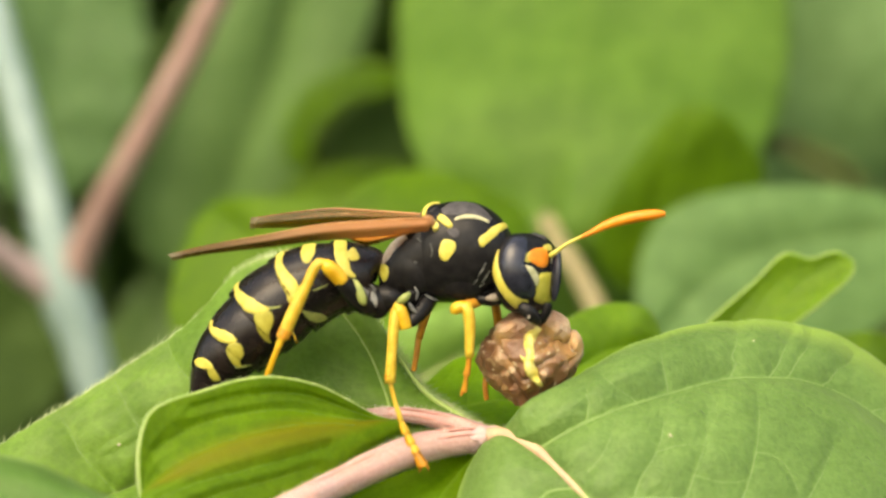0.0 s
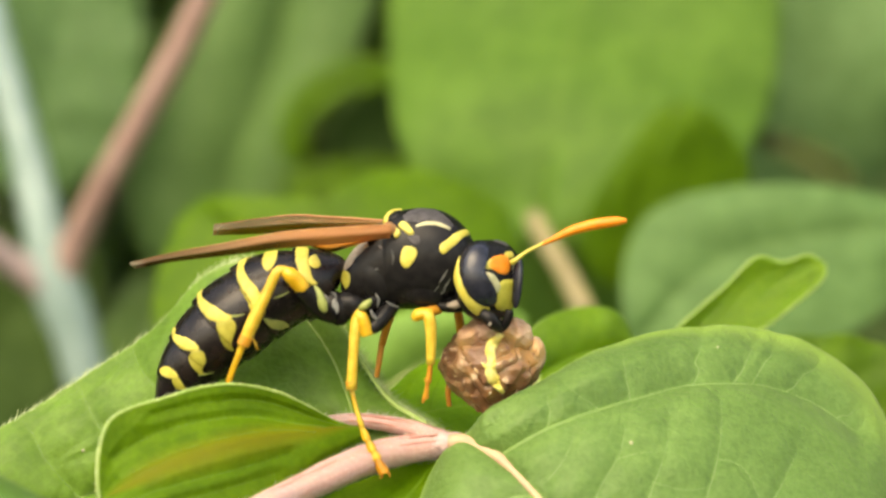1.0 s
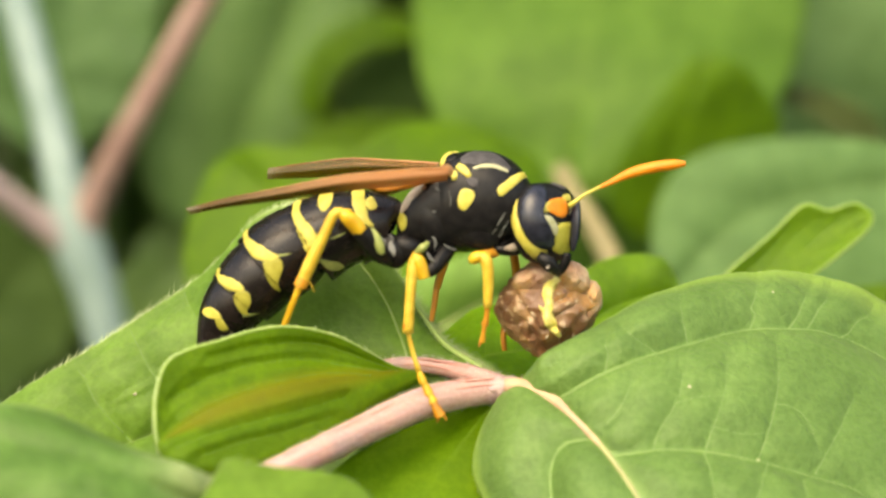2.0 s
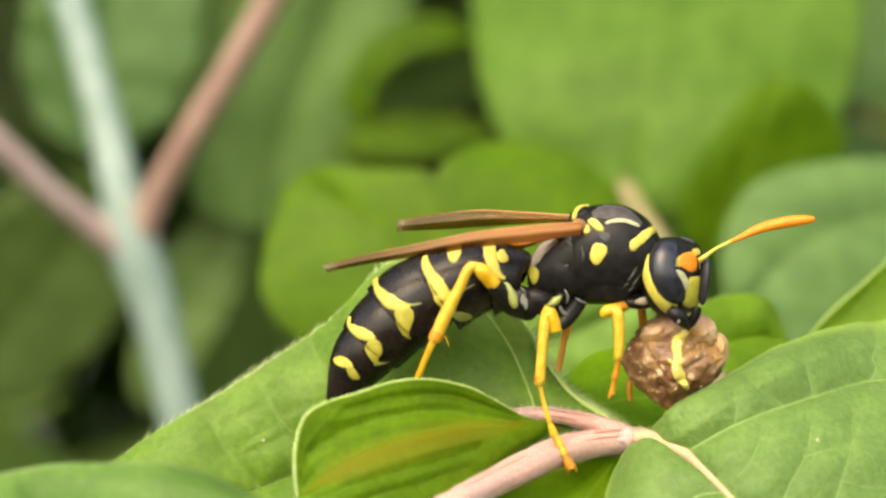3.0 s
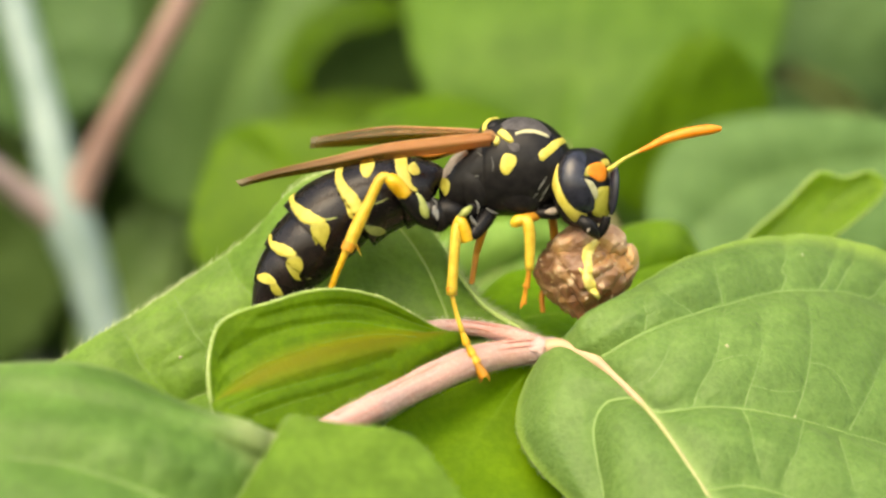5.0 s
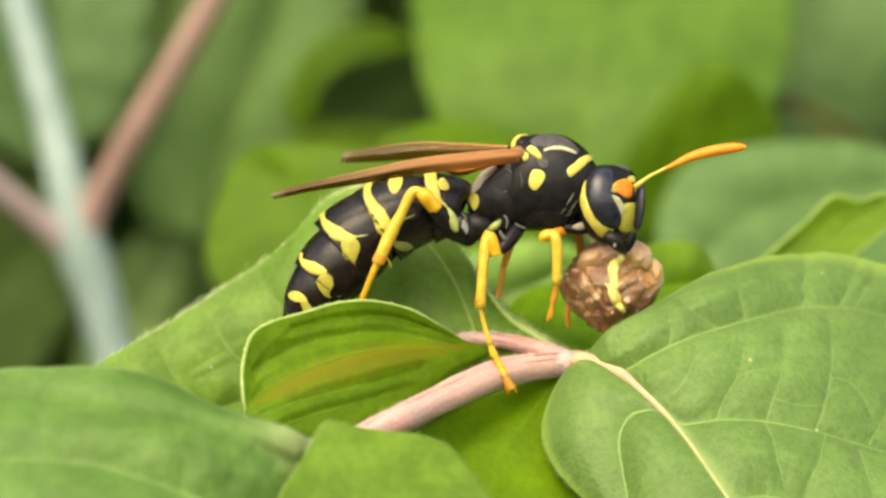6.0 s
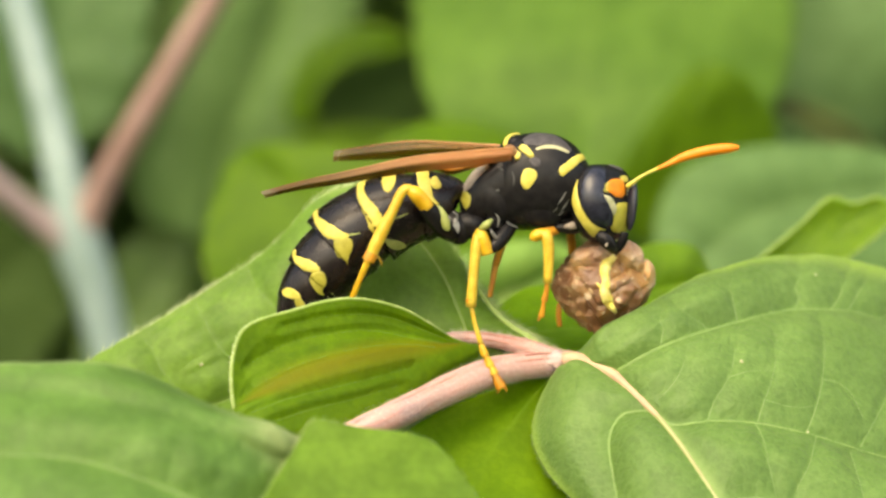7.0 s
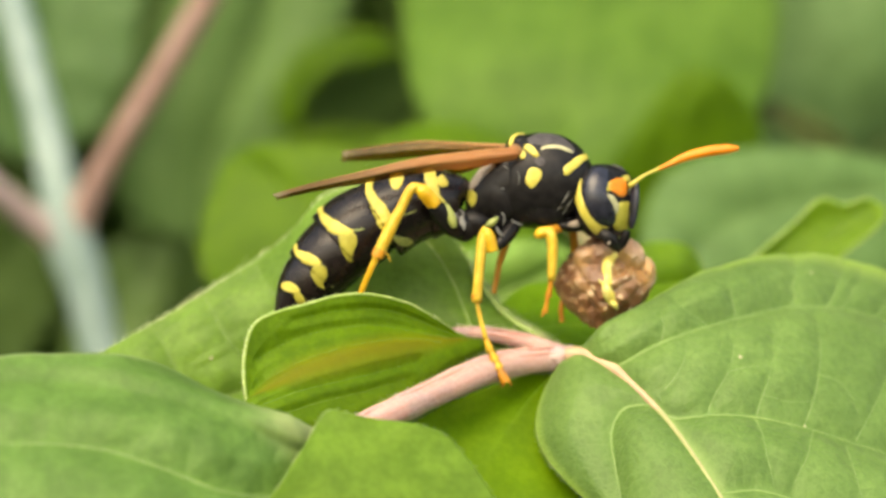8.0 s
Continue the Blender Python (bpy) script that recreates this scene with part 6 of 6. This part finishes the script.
def legs(w):
    def leg(name, chain):
        top = None
        for piece, pts, rad, mat in chain:
            ob = part(piece if top else name, limb(pts, rad), mat, top or w, at=pts[0] if top is None else None)
            top = top or ob
    leg("leg", [("femur", [P(-4.61, -1, -2.87), P(-5.11, -1.5, -2.53), P(-5.64, -2, -1.91), P(-5.94, -2.2, -1.58)], [0.3, 0.42, 0.42, 0.36], BLACK),
                ("femur_tip", [P(-5.8, -2.2, -1.7), P(-6.08, -2.3, -1.37), P(-6.4, -2.45, -1.06), P(-6.68, -2.5, -0.92)], [0.32, 0.35, 0.33, 0.2], AMBER),
                ("tibia", [P(-6.4, -2.5, -0.96), P(-6.87, -2.55, -0.92), P(-7.34, -2.5, -1.86), P(-7.86, -2.4, -2.92), P(-8.34, -2.3, -4.03)], [0.16, 0.22, 0.23, 0.29, 0.25], LEG_YELLOW),
                ("tarsus", [P(-8.24, -2.3, -3.75), P(-8.59, -2.1, -4.58), P(-8.89, -1.8, -5.36), P(-9.19, -1.5, -6.25)], [0.18, 0.14, 0.14, 0.12], AMBER),
                ("spur", [P(-7.97, -2.2, -3.7), P(-7.83, -2.2, -3.94), P(-7.71, -2.2, -4.24)], [0.05, 0.04, 0.01], AMBER),
                ("joint", [P(-8.17, -2.31, -3.65), P(-8.34, -2.29, -4)], [0.3, 0.28], AMBER_DARK)])
    leg("leg", [("femur", [P(-2.14, -0.8, -2.36), P(-2.52, -1.1, -2.83), P(-2.89, -1.4, -3.29), P(-3.13, -1.5, -3.53)], [0.34, 0.38, 0.3, 0.12], BLACK),
                ("femur_tip", [P(-3.17, -1.5, -3.62), P(-3.29, -1.55, -3.24), P(-3.48, -1.6, -2.82), P(-3.69, -1.6, -2.75)], [0.28, 0.3, 0.3, 0.18], AMBER),
                ("tibia", [P(-3.48, -1.5, -2.58), P(-3.64, -1.6, -3.1), P(-3.76, -1.6, -4.47), P(-3.84, -1.5, -5.9)], [0.18, 0.24, 0.22, 0.24], LEG_YELLOW),
                ("joint", [P(-3.84, -1.5, -5.56), P(-3.84, -1.5, -5.92)], [0.26, 0.22], AMBER_DARK),
                ("tarsus", [P(-3.86, -1.5, -5.75), P(-3.65, -1.5, -6.65), P(-3.39, -1.4, -7.49)], [0.1, 0.1, 0.13], LEG_YELLOW),
                ("tarsus", [P(-3.41, -1.4, -7.42), P(-3.29, -1.4, -7.75), P(-3.18, -1.4, -8.01)], [0.1, 0.16, 0.19], AMBER),
                ("tarsus", [P(-3.2, -1.4, -7.94), P(-3.06, -1.4, -8.22), P(-2.96, -1.4, -8.46)], [0.11, 0.17, 0.21], AMBER),
                ("tarsus", [P(-2.99, -1.4, -8.39), P(-2.87, -1.4, -8.6), P(-2.77, -1.4, -8.81)], [0.12, 0.18, 0.23], AMBER),
                ("tarsus", [P(-2.8, -1.4, -8.74), P(-2.63, -1.4, -9.08), P(-2.47, -1.35, -9.39)], [0.13, 0.2, 0.26], AMBER_DARK),
                ("claw", [P(-2.46, -1.4, -9.31), P(-2.27, -1.4, -9.41), P(-2.23, -1.35, -9.6)], [0.08, 0.06, 0.02], AMBER_DARK),
                ("claw", [P(-2.56, -1.3, -9.37), P(-2.56, -1.3, -9.53), P(-2.66, -1.3, -9.65)], [0.08, 0.06, 0.02], AMBER_DARK)])
    leg("leg", [("femur", [P(0.05, -0.6, -2.43), P(-0.29, -0.9, -2.54), P(-0.62, -1.2, -2.63)], [0.19, 0.24, 0.21], AMBER_DARK),
                ("knee", [P(-0.47, -1.3, -2.73), P(-0.81, -1.4, -2.7), P(-1.09, -1.4, -2.82), P(-1.14, -1.4, -3.03)], [0.19, 0.26, 0.26, 0.14], AMBER),
                ("tibia", [P(-0.92, -1.45, -2.72), P(-0.62, -1.45, -2.82), P(-0.5, -1.4, -3.53), P(-0.52, -1.3, -4.84)], [0.19, 0.26, 0.24, 0.19], LEG_YELLOW),
                ("tarsus", [P(-0.52, -1.3, -4.67), P(-0.57, -1.2, -5.24), P(-0.64, -1.1, -5.58)], [0.12, 0.12, 0.17], AMBER_DARK),
                ("tarsus", [P(-0.64, -1.1, -5.53), P(-0.69, -1, -5.96), P(-0.74, -0.9, -6.28)], [0.09, 0.11, 0.15], AMBER_DARK),
                ("claw", [P(-0.74, -0.9, -6.23), P(-0.83, -0.9, -6.37), P(-0.88, -0.9, -6.51)], [0.09, 0.07, 0.02], AMBER_DARK)])
    leg("leg", [("femur", [P(-2.26, 1, -2.86), P(-2.41, 1.4, -3.35), P(-2.61, 1.6, -4.08)], [0.2, 0.18, 0.16], AMBER_DARK),
                ("tibia", [P(-2.61, 1.6, -3.99), P(-2.73, 1.6, -4.81), P(-2.85, 1.6, -5.49)], [0.14, 0.13, 0.11], AMBER_DARK)])
    leg("leg", [("femur", [P(0.63, 1, -2.5), P(0.75, 1.4, -3.84), P(0.39, 1.6, -5.53)], [0.2, 0.18, 0.16], AMBER_DARK),
                ("tarsus", [P(0.41, 1.6, -5.41), P(0.22, 1.6, -6.02), P(0.27, 1.6, -6.74)], [0.14, 0.13, 0.11], AMBER_DARK)])


def prey():
    centre = P(2.02, 1, -4.91)
    top = thing("chewed_prey", centre, "brown chewed caterpillar lump held in the wasp's jaws", "prey")
    bm = bmesh.new()
    bmesh.ops.create_icosphere(bm, subdivisions=6, radius=1)
    knobs = ((Vector((-0.62, -0.72, 0.32)), 0.2, 0.45), (Vector((0.5, -0.8, -0.3)), 0.24, 0.5), (Vector((0.42, -0.5, 0.76)), 0.22, 0.34), (Vector((-0.05, -0.35, -0.93)), 0.32, 0.3),
             (Vector((-0.32, -0.7, 0.64)), 0.16, 0.32), (Vector((0.95, -0.25, 0.15)), 0.16, 0.3), (Vector((-0.3, -0.85, -0.42)), 0.12, 0.3))
    for v in bm.verts:
        u = v.co.normalized()
        # a rounded lozenge, broader to the fore
        size = 1 / (abs(u.x / 2.34) ** 1.55 + abs(u.y / 1.75) ** 1.9 + abs(u.z / 2.08) ** 1.55) ** (1 / 1.6)
        for way, height, spread in knobs:
            size += height * math.exp(-((u - way.normalized()).length / spread) ** 2)
        crease = abs(noise.noise(u * 2.3 + Vector((4, 1, 7))))
        size += 0.3 * min(crease * 3, 0.5) - 0.17 + 0.18 * noise.noise(u * 3.2 + Vector((2, 5, 1))) + 0.06 * noise.noise(u * 7) + 0.035 * abs(noise.noise(u * 12)) + 0.015 * noise.noise(u * 25)
        v.co = centre + u * size * MM
    host = bm.copy()
    part("lump", bm, MEAL, top)
    # fawn flesh lobes whose paler colour also paints the light on top
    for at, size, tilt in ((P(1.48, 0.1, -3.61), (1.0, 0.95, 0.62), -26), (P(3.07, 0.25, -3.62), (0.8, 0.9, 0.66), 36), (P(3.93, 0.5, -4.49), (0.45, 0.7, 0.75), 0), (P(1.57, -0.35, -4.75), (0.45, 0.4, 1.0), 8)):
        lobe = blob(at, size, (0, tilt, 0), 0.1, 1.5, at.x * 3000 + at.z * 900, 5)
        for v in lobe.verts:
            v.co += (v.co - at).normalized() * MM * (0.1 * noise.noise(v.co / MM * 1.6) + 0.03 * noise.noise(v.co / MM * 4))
        part("lobe", lobe, MEAL_TAN_LIT, top, "fawn chewed flesh, paler to lighten the top")
    part("pale_strip", stroke(host, [(2.53, -3.58), (2.18, -3.86), (1.99, -4.24), (2.06, -4.71), (1.99, -5.09), (2.15, -5.52), (2.32, -5.8), (2.58, -6.09)], [0.09, 0.19, 0.21, 0.15, 0.21, 0.21, 0.14, 0.05], 0.16, n=50), MEAL_PALE, top, "pale yellow strip of skin")
    part("pale_strip", stroke(host, [(1.63, -4.76), (1.73, -4.9), (1.85, -5.07)], [0.02, 0.06, 0.02], 0.06), MEAL_PALE, top, "small yellow fleck")
    rng = random.Random(21)
    tree = BVHTree.FromBMesh(host)
    for k in range(46):
        a, b = rng.uniform(0, 6.28), rng.uniform(0.25, 1.0)
        hit, normal, _, _ = tree.ray_cast(centre + Vector((2.2 * b * math.cos(a), -8, 1.9 * b * math.sin(a))) * MM, Vector((0, 1, 0)))
        if hit is not None:
            r = rng.uniform(0.03, 0.075)
            part("shred", blob(hit + normal * 0.02 * MM, (r * rng.uniform(1.2, 2.4), r, r * 0.7), (rng.uniform(0, 180), rng.uniform(0, 180), 0), 0.4, 2.0, rng.random() * 9, 3), MEAL_WET if k % 3 else MEAL, top)
    return top


the_wasp = wasp()
the_prey = prey()


def slide(ob, rows):
    """Key small shifts (seconds, x and z in millimetres) of a part about its place on its thing."""
    home = Vector(ob.location)
    walk(ob, [(t, Matrix.Translation(home + Vector((x, 0, z)) * MM)) for t, x, z in rows])


def motions():
    # the abdomen pumps: its rings slide out and in
    times = [0, 0.5, 1, 1.5, 2.8, 3, 3.5, 4, 4.5, 4.7, 5.8, 6, 6.5, 7, 7.5, 8]
    second = [(0, 0), (0, 0), (0, 0), (0, 0), (-0.14, -0.04), (-0.18, 0), (-0.23, -0.04), (-0.35, -0.03), (-0.2, -0.1), (-0.12, -0.12), (-0.21, -0.07), (-0.25, -0.11), (-0.25, -0.13), (-0.17, -0.13), (-0.19, -0.2), (-0.17, -0.15)]
    third = [(-0.05, 0.05), (-0.24, 0.03), (0, 0), (-0.21, 0.08), (-0.49, 0.2), (-0.51, 0.26), (-0.58, 0.18), (-0.8, 0.2), (-0.44, 0.12), (-0.36, 0.14), (-0.44, 0), (-0.42, -0.05), (-0.58, -0.07), (-0.34, -0.07), (-0.46, -0.14), (-0.53, -0.03)]
    fourth = [(-0.04, 0.03), (-0.31, 0.06), (0, 0), (-0.3, 0.05), (-0.51, 0.14), (-0.54, 0.18), (-0.59, 0), (-0.86, 0.11), (-0.29, -0.02), (-0.2, 0), (-0.35, -0.19), (-0.27, -0.26), (-0.52, -0.23), (-0.16, -0.24), (-0.43, -0.29), (-0.53, -0.15)]
    fifth = [(-0.13, 0.1), (-0.55, 0.13), (0, 0), (-0.51, 0.04), (-0.51, 0.15), (-0.58, 0.17), (-0.59, -0.04), (-0.92, 0.11), (-0.28, 0.04), (-0.15, 0.01), (-0.33, -0.2), (-0.21, -0.3), (-0.5, -0.3), (-0.07, -0.26), (-0.42, -0.36), (-0.54, -0.21)]
    second = [(a[0], (a[1] + b[1]) / 2) for a, b in zip(second, third)]
    for ob, moves, share in zip(SEGMENTS, (second, second, third, fourth, fifth, fifth), (0.3, 1, 1, 1, 1, 1.05)):
        slide(ob, [(t, x * share, z * share) for t, (x, z) in zip(times, moves)])
    # the folded wings sink a little
    sink = [(0, 0.3), (1, 0), (1.5, -0.3), (2.8, -1.8), (3.5, -2.0), (4.5, -2.4), (5.8, -2.5), (7, -2.8), (7.5, -3.4), (8, -4.0)]
    for ob, share in zip(WINGS, (1.0, 0.5, 0.4)):
        home = Vector(ob.location)
        walk(ob, [(t, Matrix.Translation(home) @ pose(0, 0, 0, 0, a * share, 0)) for t, a in sink])


motions()
